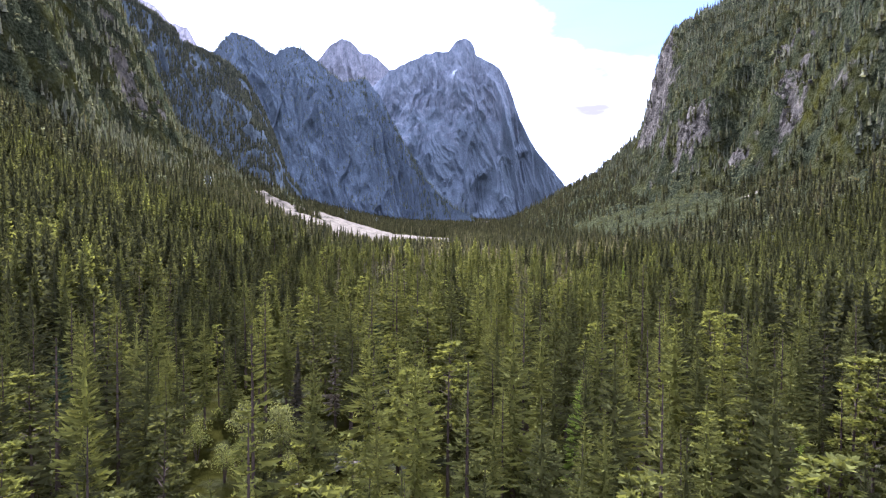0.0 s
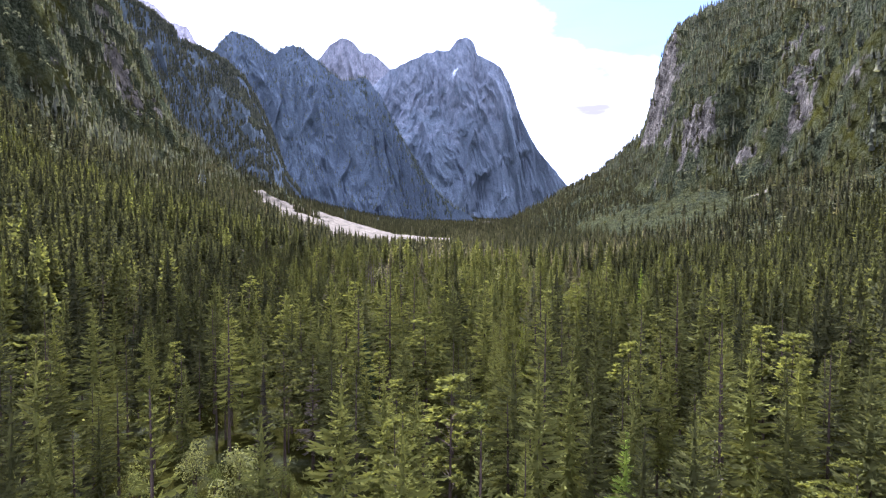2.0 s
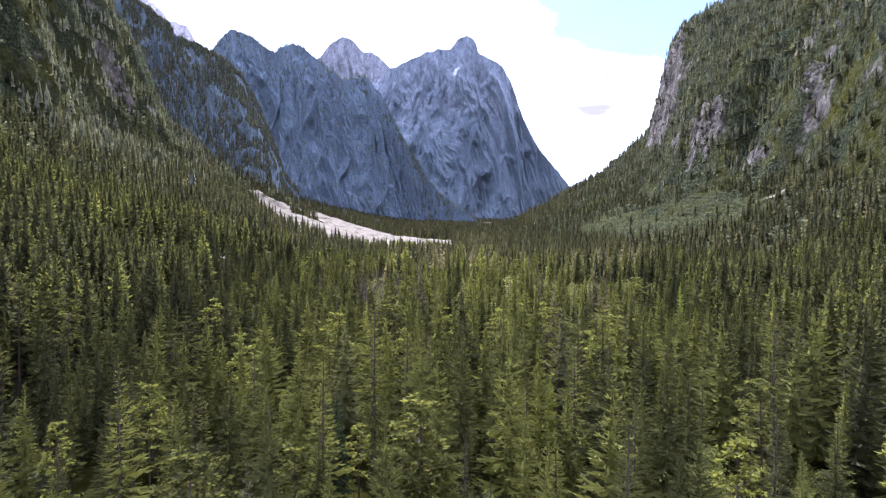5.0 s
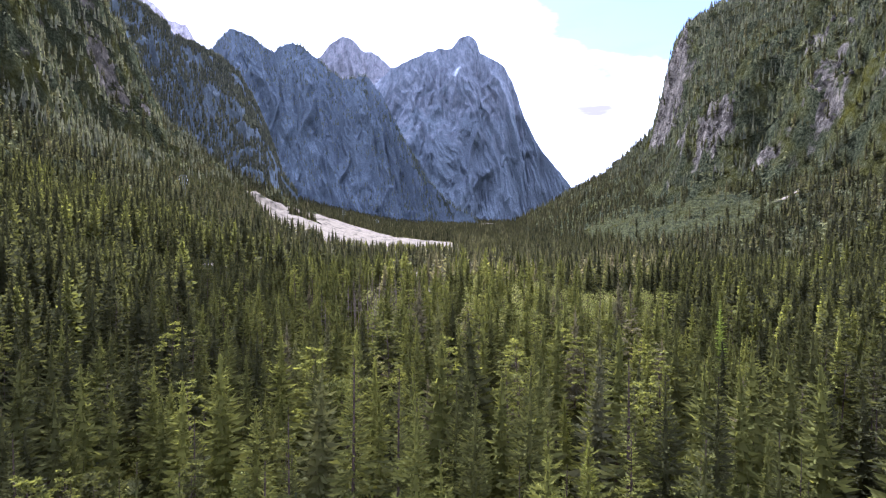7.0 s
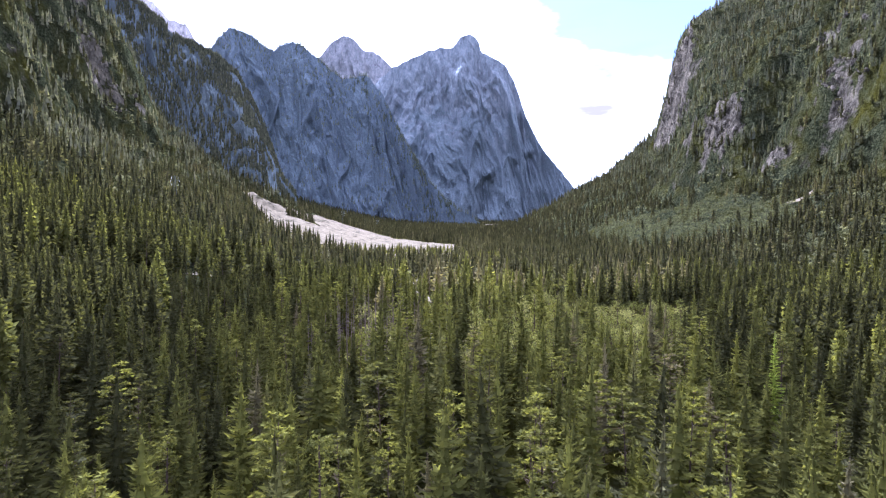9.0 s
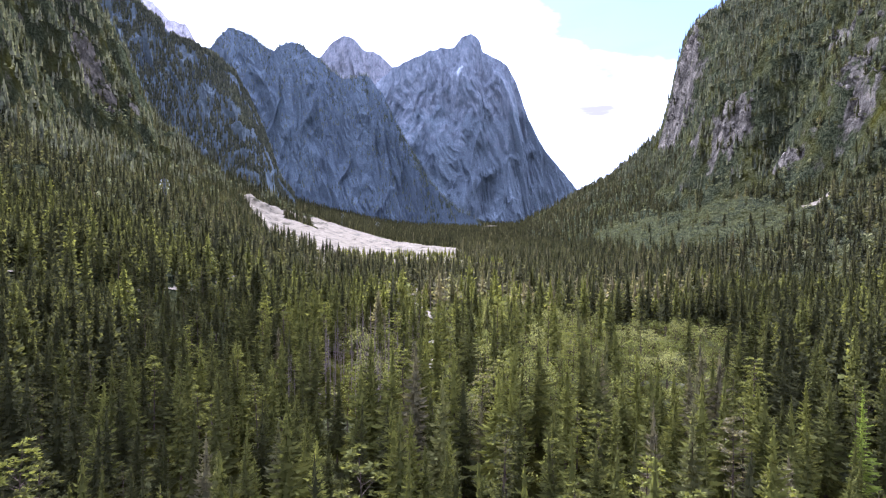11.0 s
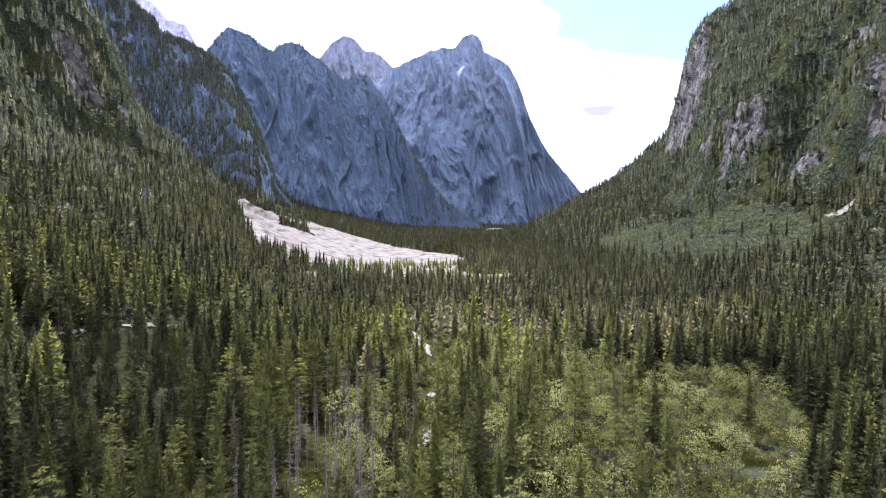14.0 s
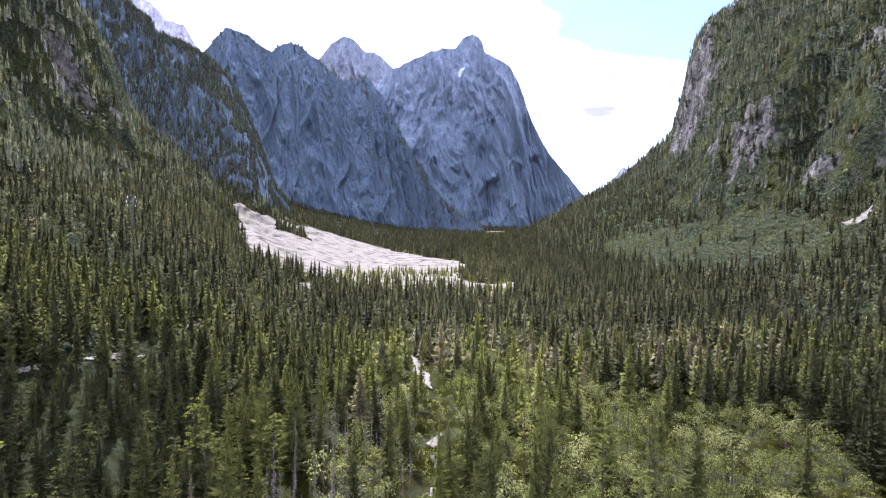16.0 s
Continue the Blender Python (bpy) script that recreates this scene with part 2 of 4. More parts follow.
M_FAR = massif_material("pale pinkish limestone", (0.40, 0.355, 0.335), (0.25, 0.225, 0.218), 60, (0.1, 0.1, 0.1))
# spur woods and rock lightened and cooled in place of haze
M_HAZED_SPUR = massif_material("haze-paled wooded limestone spur", (0.31, 0.315, 0.325), (0.185, 0.196, 0.21), 3000, (0.155, 0.177, 0.180))

# ---- terrain ----
def sstep(a, b, x):
    t = np.clip((x - a) / (b - a), 0, 1)
    return t * t * (3 - 2 * t)


def lattice(i, j, seed):
    n = (i.astype(np.int64) * 374761393 + j.astype(np.int64) * 668265263 + seed * 1442695041) & 0x7FFFFFFF
    n = ((n ^ (n >> 13)) * 1274126177) & 0x7FFFFFFF
    return ((n ^ (n >> 16)) & 0xFFFF) / 65535.0


def vnoise(x, y, seed=0):
    """Smooth value noise, 0 to 1."""
    i, j = np.floor(x), np.floor(y)
    u, v = x - i, y - j
    u, v = u * u * (3 - 2 * u), v * v * (3 - 2 * v)
    a, b = lattice(i, j, seed), lattice(i + 1, j, seed)
    c, d = lattice(i, j + 1, seed), lattice(i + 1, j + 1, seed)
    return (a * (1 - u) + b * u) * (1 - v) + (c * (1 - u) + d * u) * v


def fbm(x, y, octaves=4, seed=0):
    total, amp, norm = 0.0, 1.0, 0.0
    for k in range(octaves):
        total = total + amp * vnoise(x * 2 ** k, y * 2 ** k, seed + 7 * k)
        norm += amp
        amp *= 0.5
    return total / norm


def ridged(x, y, octaves=4, seed=0):
    total, amp, norm = 0.0, 1.0, 0.0
    for k in range(octaves):
        total = total + amp * (1 - np.abs(2 * vnoise(x * 2 ** k, y * 2 ** k, seed + 11 * k) - 1))
        norm += amp
        amp *= 0.5
    return total / norm


# bare rock outcrops on the mountain sides: place and half widths
CRAGS = [(392, 945, 17, 48), (446, 756, 26, 24), (490, 822, 22, 26), (423, 720, 12, 26), (397, 803, 8, 26), (-484, 895, 34, 34), (-455, 950, 14, 26), (505, 1390, 40, 60)]


def crag(x, y):
    best = np.zeros(np.shape(x))
    wob = 1.5 * (fbm(x / 16, y / 16, 3, 24) - 0.5)
    for cx, cy, rx, ry in CRAGS:
        best = np.maximum(best, sstep(1.25, 0.55, np.hypot((x - cx) / rx, (y - cy) / ry) + wob))
    return best


def height(x, y):
    """The valley: its floor, the fan and cliffs on one side, the steep mountain on the other."""
    x, y = np.asarray(x, float), np.asarray(y, float)
    floor = 0.022 * np.maximum(y - 80, -150) + 0.000012 * np.maximum(y - 700, 0) ** 2
    # west side: fan slope, then cliffs as far as the shoulder
    d = np.maximum(-60 - 45 * sstep(500, 900, y) - x, 0)
    west = 0.25 * d + 0.0006 * d * d
    west = np.where(d > 420, 0.25 * 420 + 0.0006 * 420 ** 2 + 0.6 * (d - 420), west)
    warp = (46 + 40 * (1 - sstep(1300, 1550, y))) * (fbm(x / 120, y / 120, 3, 15) - 0.5) + 16 * (fbm(x / 24, y / 24, 3, 16) - 0.5)
    west = west * (1 - 0.6 * sstep(1180, 1500, y))
    foot = 350 + 45 * (vnoise(y / 130, y * 0 + 3.3, 5) - 0.5) + np.clip(y - 464, 0, 580) * 0.18 + np.maximum(y - 1044, 0) * 0.95
    c = np.maximum(-x - foot + warp, 0)
    gully = ridged(y / 90, c / 260, 4, 21)
    cliff = np.minimum(c * 1.6, 520 + 0.35 * c) * (0.72 + 0.36 * gully) + 15 * np.minimum(c / 25, 1) * (fbm(x / 22, y / 22, 3, 3) - 0.5)
    west = west + np.where(c > 0, cliff, 0)
    # east side
    toe = 195 - 60 * sstep(1000, 1350, y) + 0.55 * np.maximum(y - 1650, 0)
    d = np.maximum(x - toe, 0)
    s = 0.47 + 0.065 * sstep(1020, 1300, y)
    east = s * d * (1 - 0.35 * np.exp(-d / 70)) + np.minimum(0.38 * np.maximum(d - 300, 0), 36) * sstep(1250, 1500, y)
    east = np.minimum(east, 330 + 0.2 * d)
    foot = 376 + 30 * (vnoise(y / 150, y * 0 + 8.1, 9) - 0.5) - 24 * sstep(820, 1010, y) + np.clip(y - 1030, 0, 600) * 0.32 + np.maximum(y - 1630, 0) * 1.8
    c = np.maximum(x - foot + warp, 0)
    gully = ridged(y / 110, c / 300, 4, 33)
    wall = 105 + 62 * sstep(850, 1500, y)
    cliff = wall * sstep(0, 110 - 36 * sstep(1100, 1550, y), c - 4) + np.minimum(0.9 * c, 45 + 0.06 * c) + 0.5 * np.maximum(c - 120, 0) * (1 - sstep(1050, 1350, y))
    cliff = cliff * (0.86 + 0.2 * gully) + 20 * np.minimum(c / 30, 1) * (fbm(x / 30, y / 30, 4, 13) - 0.5)
    east = east + np.where(c > 0, cliff, 0)
    rough = 2.2 * (fbm(x / 45, y / 45, 3, 1) - 0.5) * (1 + np.minimum(west + east, 60) / 12)
    z = floor + west + east + rough
    # ledges and rock bands on the steep parts
    steep = sstep(110, 190, z)
    bands = z + 0.22 * y + 30 * fbm(x / 60, y / 60, 3, 17)
    knolls = sstep(25, 70, west + east) * (1 - 0.6 * sstep(1400, 1500, y))
    z = z + knolls * (23 * (0.42 - ridged(x / 62 + y / 150, y / 70, 2, 27)) + 9 * (0.42 - ridged(x / 23, y / 26, 2, 28)))
    z = z + crag(x, y) * 11 * (ridged(x / 17 + z / 40, y / 17, 3, 25) - 0.55)
    return z + steep * (7.5 * np.sin(bands * 0.155) + 3.0 * np.sin(bands * 0.47 + 1.3))

CREST_A = [(-1192, 2750, 723), (-1053, 2700, 851), (-937, 2650, 939), (-894, 2650, 919), (-840, 2640, 891), (-789, 2620, 839), (-741, 2600, 816), (-693, 2560, 826), (-642, 2550, 835), (-586, 2520, 801),
           (-534, 2500, 760), (-483, 2480, 707), (-415, 2430, 654), (-318, 2400, 663), (-256, 2350, 589), (-196, 2300, 468), (-138, 2250, 351), (-82, 2200, 250), (12, 2100, 139), (108, 2000, 80)]
CREST_B = [(-434, 2950, 606), (-357, 2900, 734), (-256, 2850, 816), (-199, 2820, 832), (-104, 2800, 869), (-37, 2780, 886), (22, 2770, 880), (44, 2765, 906), (62, 2760, 930), (84, 2760, 941), (108, 2760, 940), (130, 2760, 928), (145, 2760, 900),
           (152, 2750, 860), (214, 2730, 822), (260, 2700, 782), (297, 2680, 706), (341, 2620, 541), (395, 2560, 408), (458, 2500, 304), (508, 2450, 228), (585, 2380, 149)]
CREST_C = [(-862, 3700, 998), (-773, 3700, 1127), (-702, 3700, 1208), (-631, 3700, 1250), (-571, 3700, 1225), (-517, 3690, 1163), (-488, 3680, 1139), (-453, 3680, 1149), (-381, 3660, 1091), (-327, 3640, 1037), (-220, 3600, 937)]
CREST_D = [(-2054, 3900, 1639), (-1852, 3900, 1485), (-1797, 3900, 1419), (-1742, 3900, 1411), (-1686, 3900, 1389), (-1632, 3900, 1290), (-1584, 3900, 1227), (-1503, 3900, 1124)]
CREST_E = [(930, 4300, 285), (1070, 4300, 375), (1148, 4300, 462), (1212, 4300, 540), (1255, 4300, 520), (1330, 4300, 600), (1500, 4300, 640), (1750, 4300, 700)]
CREST_F = [(-915, 1520, 715), (-847, 1500, 656), (-801, 1480, 616), (-761, 1470, 607), (-720, 1450, 572), (-673, 1430, 533), (-593, 1400, 466), (-498, 1360, 416), (-437, 1330, 366), (-396, 1310, 299), (-366, 1300, 222), (-339, 1290, 159), (-306, 1280, 115)]

# ---- large structure ----
def mesh_from(name, verts, faces, mats, index=None, smooth=False):
    """A mesh from arrays: verts n x 3, faces m x 3 or m x 4."""
    me = bpy.data.meshes.new(name)
    verts, faces = np.asarray(verts, np.float32), np.asarray(faces, np.int32)
    k = faces.shape[1]
    me.vertices.add(len(verts))
    me.vertices.foreach_set("co", verts.ravel())
    me.loops.add(faces.size)
    me.loops.foreach_set("vertex_index", faces.ravel())
    me.polygons.add(len(faces))
    me.polygons.foreach_set("loop_start", np.arange(0, faces.size, k, dtype=np.int32))
    for m in mats:
        me.materials.append(m)
    if index is not None:
        me.polygons.foreach_set("material_index", np.asarray(index, np.int32))
    me.polygons.foreach_set("use_smooth", np.full(len(faces), smooth))
    me.update(calc_edges=True)
    return me


def grid_faces(nu, nv):
    i = np.arange((nu - 1) * (nv - 1))
    a = (i // (nv - 1)) * nv + i % (nv - 1)
    return np.stack([a, a + nv, a + nv + 1, a + 1], 1)


def build_ground():
    xs = np.concatenate([-650 - np.geomspace(8, 1900, 40)[::-1], np.arange(-650, 651, 7.0), 658 + np.geomspace(8, 1900, 40)])
    ys = np.concatenate([np.arange(-260, 1420, 7.5), 1420 + np.geomspace(8, 3300, 60)])
    gx, gy = np.meshgrid(xs, ys, indexing="ij")
    v = np.stack([gx, gy, height(gx, gy)], -1).reshape(-1, 3)
    ob = new("ground", mesh_from("ground", v, grid_faces(len(xs), len(ys)), [M_GROUND], smooth=True))
    ob.data.attributes.new("bare", "FLOAT", "POINT").data.foreach_set("value", crag(gx, gy).ravel().astype(np.float32))
    return tagged(ob, "wooded valley floor rising into rocky mountain sides", "ground", kind="structure")


def massif(name, label, crest, mat, reach, back, foot_z, seed, toward=(0.0, -1.0), rough=85.0, jag=10.0, nu=340, nv=125):
    """A mountain under a crest line: steep wall above, spreading out to its foot, and a back."""
    c = np.array(crest, float)
    s = np.concatenate([[0], np.cumsum(np.hypot(np.diff(c[:, 0]), np.diff(c[:, 1])))])
    u = np.linspace(0, s[-1], nu)
    cx, cy, cz = (np.interp(u, s, c[:, k]) for k in range(3))
    soft = np.array([1, 2, 3, 2, 1]) / 9.0
    cz = np.convolve(np.pad(cz, 2, mode="edge"), soft, mode="valid")
    cz = cz + jag * 2 * (fbm(u / 35, u * 0 + seed, 4, seed) - 0.5)
    w = np.concatenate([-np.linspace(1, 0, 16)[:-1], np.linspace(0, 1, nv) ** 1.15])
    W, U = np.meshgrid(w, u)
    f = np.abs(W)
    out = np.where(W >= 0, 0.72 * f + 0.28 * f ** 2, f)
    rise = np.maximum(cz - foot_z, 20)[:, None]
    far = np.where(W >= 0, reach, back) * rise * out
    down = f * rise
    along = U + 90 * (fbm(U / 170, down / 210, 3, seed + 9) - 0.5)
    buttress = np.maximum(ridged((along + 0.5 * down) / 330, down / 1100 + seed, 3, seed), ridged((along - 0.62 * down) / 270, down / 900, 3, seed + 2))
    ribs = np.maximum(ridged((along - 0.22 * down) / 78, down / 420, 3, seed + 5), ridged((along + 0.42 * down) / 64, down / 300, 3, seed + 8))
    fine = ridged((along - 0.3 * down) / 26, down / 62, 3, seed + 3)
    push = rough * (1.8 * (buttress - 0.66) + 0.9 * (ribs - 0.68) + 0.34 * (fine - 0.55))
    far = far + np.where(W >= 0, 1, 0.3) * push * np.minimum(f * 5, 1) * np.minimum(rise / 300, 1)
    side = np.where(W >= 0, 1.0, -1.0)
    x = cx[:, None] + toward[0] * side * far
    y = cy[:, None] + toward[1] * side * far
    z = cz[:, None] - (rise + 40) * f
    v = np.stack([x, y, z], -1).reshape(-1, 3)
    ob = new(name, mesh_from(name, v, grid_faces(nu, len(w)), [mat], smooth=False))
    tagged(ob, label, "mountain", kind="structure")
    return np.stack([x, y, z], -1)[:, 15:]


build_ground()
RIDGE = massif("mountain_blue_ridge", "steep wooded ridge, tinted blue for haze, with jagged twin summits", CREST_A, M_HAZE_BLUE, 0.42, 0.5, 60, 4, (0.25, -0.97))
massif("mountain_main_peak", "massive bare limestone peak with a rounded summit knob", CREST_B, M_HAZED_PEAK, 0.38, 0.5, 60, 17, (0.0, -1.0), rough=95.0)
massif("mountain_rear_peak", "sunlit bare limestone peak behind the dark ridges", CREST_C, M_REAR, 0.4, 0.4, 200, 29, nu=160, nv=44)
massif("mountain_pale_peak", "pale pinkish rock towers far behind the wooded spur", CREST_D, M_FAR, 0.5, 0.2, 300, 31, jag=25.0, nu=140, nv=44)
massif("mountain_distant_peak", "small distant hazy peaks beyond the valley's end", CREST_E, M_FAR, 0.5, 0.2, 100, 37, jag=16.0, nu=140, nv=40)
SPUR = massif("mountain_wooded_spur", "dark wooded spur with rock bands above the gravel fan", CREST_F, M_HAZED_SPUR, 0.5, 0.5, 60, 41, (0.35, -0.94), rough=70.0)


def inside(px, py, poly):
    """Which points lie inside a polygon."""
    hit = np.zeros(px.shape, bool)
    for (x0, y0), (x1, y1) in zip(poly, poly[1:] + poly[:1]):
        cross = (y0 > py) != (y1 > py)
        hit ^= cross & (px < (x1 - x0) * (py - y0) / (y1 - y0 + 1e-9) + x0)
    return hit


FAN = [(-335, 1060), (-285, 940), (-235, 800), (-172, 668), (-138, 640), (-104, 652), (-53, 662), (-2, 640), (14, 596), (40, 600), (66, 680), (38, 760), (32, 900), (10, 985), (-110, 1250), (-235, 1190)]
ISLAND = [(-262, 1075), (-240, 1000), (-205, 1010), (-215, 1060), (-245, 1100)]
GROVE = [(9, 843), (35, 880), (52, 745), (36, 700), (14, 712)]
STREAM = [(-10, 268), (-6, 292), (-6, 326), (-6, 345), (-15, 396), (-22, 440), (-19, 518), (-4, 560), (30, 600)]
GLADE = [(-29, 276), (-27, 306), (-21, 344), (-10, 392), (10, 412), (32, 392), (47, 352), (73, 345), (104, 342), (101, 316), (82, 269), (51, 222), (29, 216), (5, 232), (-20, 247)]
PUDDLE = [(-20, 66), (-15, 72), (-12, 79)]
BROOK = [(-150, 300), (-122, 319), (-114, 339), (-107, 355), (-109, 382), (-108, 440), (-107, 520), (-107, 594), (-120, 700), (-150, 780)]


def line_distance(x, y, pts):
    best = np.full(np.shape(x), 1e9)
    for (x0, y0), (x1, y1) in zip(pts, pts[1:]):
        dx, dy = x1 - x0, y1 - y0
        k = np.clip(((x - x0) * dx + (y - y0) * dy) / (dx * dx + dy * dy), 0, 1)
        best = np.minimum(best, np.hypot(x - x0 - k * dx, y - y0 - k * dy))
    return best


def fan_mask(x, y):
    wx, wy = x + 26 * (fbm(x / 40, y / 40, 3, 51) - 0.5), y + 26 * (fbm(x / 40, y / 40, 3, 52) - 0.5)
    return inside(wx, wy, FAN) & ~inside(wx, wy, ISLAND) & ~inside(wx, wy, GROVE)


def stream_mask(x, y):
    wx = x + 9 * (fbm(x / 14, y / 14, 3, 53) - 0.5)
    return np.minimum(line_distance(wx, y, STREAM), line_distance(wx, y, PUDDLE)) < 6.5 * (fbm(x / 11, y / 11, 2, 54) - 0.33)


def brook_mask(x, y):
    wx = x + 7 * (fbm(x / 12, y / 12, 3, 55) - 0.5)
    return np.minimum(line_distance(wx, y, BROOK), np.hypot(x + 105, y - 588) - 6) < 1.1 + 4.0 * (fbm(x / 12, y / 12, 2, 56) - 0.5)


def gravel_sheet(name, label, mask, box, step, lift, relief):
    """A sheet of loose stones over the ground, wherever the mask says."""
    xs, ys = np.arange(box[0], box[1], step), np.arange(box[2], box[3], step)
    gx, gy = np.meshgrid(xs, ys, indexing="ij")
    keep = mask(gx, gy)
    z = height(gx, gy) + lift + relief * (ridged(gx / 18, gy / 40, 3, 61) - 0.4)
    v = np.stack([gx, gy, z], -1).reshape(-1, 3)
    f = grid_faces(len(xs), len(ys))
    f = f[keep.ravel()[f].all(1)]
    used = np.unique(f)
    lut = np.zeros(len(v), int)
    lut[used] = np.arange(len(used))
    return tagged(new(name, mesh_from(name, v[used], lut[f], [M_GRAVEL], smooth=True)), label, "gravel", kind="structure")


gravel_sheet("gravel_fan", "wide pale limestone gravel fan crossed by dry channels", fan_mask, (-345, 75, 520, 1260), 3.0, 1.6, 0.35)
gravel_sheet("stream_bed", "narrow dry stony stream bed winding through the trees", stream_mask, (-40, 45, 50, 650), 0.5, 0.35, 0.3)
gravel_sheet("brook_bed", "white stony brook bed at the foot of the slope", brook_mask, (-165, -95, 290, 790), 0.6, 0.35, 0.3)


FAR_BED = [(118, 2010), (140, 2040), (172, 2060), (182, 2090), (150, 2085), (112, 2040)]
gravel_sheet("far_river_bed", "small pale patch of river gravel at the valley's head", lambda x, y: inside(x, y, FAR_BED), (100, 190, 2000, 2100), 3.0, 6.0, 0.3)

SCREE = [(386, 700), (370, 694), (330, 668), (322, 656), (336, 646), (358, 668)]


APRON = [(225, 1040), (262, 1060), (310, 1010), (355, 900), (338, 700), (300, 600), (262, 600), (240, 680), (222, 820)]


def apron(x, y):
    """The treeless apron of dwarf pine at the foot of the eastern mountain."""
    return inside(x + 40 * (fbm(x / 50, y / 50, 3, 62) - 0.5), y + 60 * (fbm(x / 50, y / 50, 3, 63) - 0.5), APRON)


def scree_mask(x, y):
    return inside(x + 8 * (fbm(x / 9, y / 9, 3, 57) - 0.5), y + 8 * (fbm(x / 9, y / 9, 3, 58) - 0.5), SCREE)


gravel_sheet("scree_gully", "pale eroded scree gully on the wooded mountain side", scree_mask, (300, 400, 630, 715), 1.5, 0.5, 0.8)

# ---- trees ----
rng = np.random.default_rng(7)


class Shape:
    """Gathers triangles with a material slot each."""

    def __init__(self):
        self.v, self.f, self.m, self.n = [], [], [], 0

    def add(self, verts, faces, slot):
        self.v.append(np.asarray(verts, float))
        self.f.append(np.asarray(faces, int) + self.n)
        self.m.append(np.full(len(faces), slot))
        self.n += len(verts)

    def arrays(self):
        return np.concatenate(self.v), np.concatenate(self.f), np.concatenate(self.m)


def add_stem(shape, pts, radii, sides, slot):
    """A tapered tube through the points."""
    a = np.linspace(0, 2 * np.pi, sides, endpoint=False)
    ring = np.stack([np.cos(a), np.sin(a), a * 0], 1)
    v = np.concatenate([np.array(p) + r * ring for p, r in zip(pts, radii)])
    f = []
    for k in range(len(pts) - 1):
        for i in range(sides):
            j = (i + 1) % sides
            p, q, r, s = k * sides + i, k * sides + j, (k + 1) * sides + j, (k + 1) * sides + i
            f += [(p, q, r), (p, r, s)]
    shape.add(v, f, slot)


def spruce(seed, tall=18.0, whorls=32, boughs=6, radius=2.5, bare=0.15, detail=3, trunk_sides=6, twigs=10, power=0.82, thin=0.1, core=0.22, lift=0.75, inner=0.55, slim=0.34, stout=9.0, twin=4):
    """A spruce or larch: whorls of boughs that rise at the top and hang lower down, a denser heart within."""
    g = np.random.default_rng(seed)
    wood, crown = Shape(), Shape()
    bend = g.uniform(-0.25, 0.25, 2)
    stem_at = lambda z: np.array([bend[0] * (z / tall) ** 2, bend[1] * (z / tall) ** 2, z])
    girth = lambda k: radius * k ** power * (1 - 0.38 * max(0.0, (k - 0.78) / 0.22)) + 0.14
    if trunk_sides:
        zs = np.linspace(0, 1, 6)
        add_stem(wood, [stem_at(z * tall) - (0, 0, 0.4 * (z == 0)) for z in zs], 0.2 * (1 - zs * 0.93) + 0.015, trunk_sides, 1)
    if core:
        tiers, flaps = (max(3, whorls // 2), 3) if detail == 1 and stout > 1 else (whorls * 2 // 3, 5)
        for i in range(tiers):
            k = 1 - i / tiers
            z, tier = bare * tall + (1 - k) * tall * (1 - bare), tall * (1 - bare) / tiers
            r, a0 = core * girth(k), g.uniform(0, 6.3)
            for b in range(flaps):
                a, da = a0 + (b + g.uniform(-0.2, 0.2)) * 6.283 / flaps, 3.3 / flaps * g.uniform(0.85, 1.15)
                crown.add([stem_at(min(z + 1.3 * tier, tall * 0.97)), stem_at(z) + (math.cos(a - da) * r, math.sin(a - da) * r, -g.uniform(0, 0.5) * tier), stem_at(z) + (math.cos(a + da) * r, math.sin(a + da) * r, -g.uniform(0, 0.5) * tier)], [(0, 1, 2)], 0)
    up = np.array([0.0, 0.0, 1.0])
    patchy = g.uniform(0.0, 6.3, 3)
    for i in range(whorls):
        f = (i + g.uniform(0.2, 0.8)) / whorls
        k = 1 - f
        z = tall * (bare + (1 - bare) * f)
        R = girth(k) * g.uniform(0.82, 1.15)
        n = boughs if k > 0.18 else max(3, boughs - 2)
        a0 = g.uniform(0, 6.3)
        for b in range(n):
            if g.random() < thin:
                continue
            a = a0 + (b + g.uniform(-0.3, 0.3)) * 6.283 / n
            l = R * g.uniform(inner, 1.15) * (1 + 0.16 * math.sin(a + patchy[0]) + 0.12 * math.sin(2 * a + 9 * f + patchy[1]))
            e = lift - 1.05 * k ** 0.7 + g.uniform(-0.16, 0.16)
            out = np.array([math.cos(a) * math.cos(e), math.sin(a) * math.cos(e), math.sin(e)])
            side = np.array([-math.sin(a), math.cos(a), 0.0])
            root = stem_at(z + g.uniform(-0.25, 0.25) * tall / whorls) + out * 0.12 * l
            tip = root + out * 0.9 * l + up * 0.10 * l
            w = min(max(slim * l, 0.16), stout) * g.uniform(0.8, 1.25)
            if detail == 3:
                def spray(o, d, long, half):
                    m = o + d * 0.55 * long - up * 0.04 * long
                    sd = np.cross(d, up) * half
                    crown.add([o, m + sd - up * half * g.uniform(0.3, 1.5), o + d * long + up * 0.08 * long, m - sd - up * half * g.uniform(0.3, 1.5)], [(0, 1, 2), (0, 2, 3)], 0)
                spray(root, out, 0.9 * l, 0.27 * w)
                for sg, at in ((-1, 0.2), (1, 0.3), (-1, 0.5), (1, 0.6))[:twin]:
                    spray(root + out * l * (at + g.uniform(-0.08, 0.08)), out * 0.78 + side * sg * 0.62 - up * 0.1, l * g.uniform(0.3, 0.5) * (1.15 - 0.6 * at), 0.24 * w)
            else:
                sg = 1 if b % 2 else -1
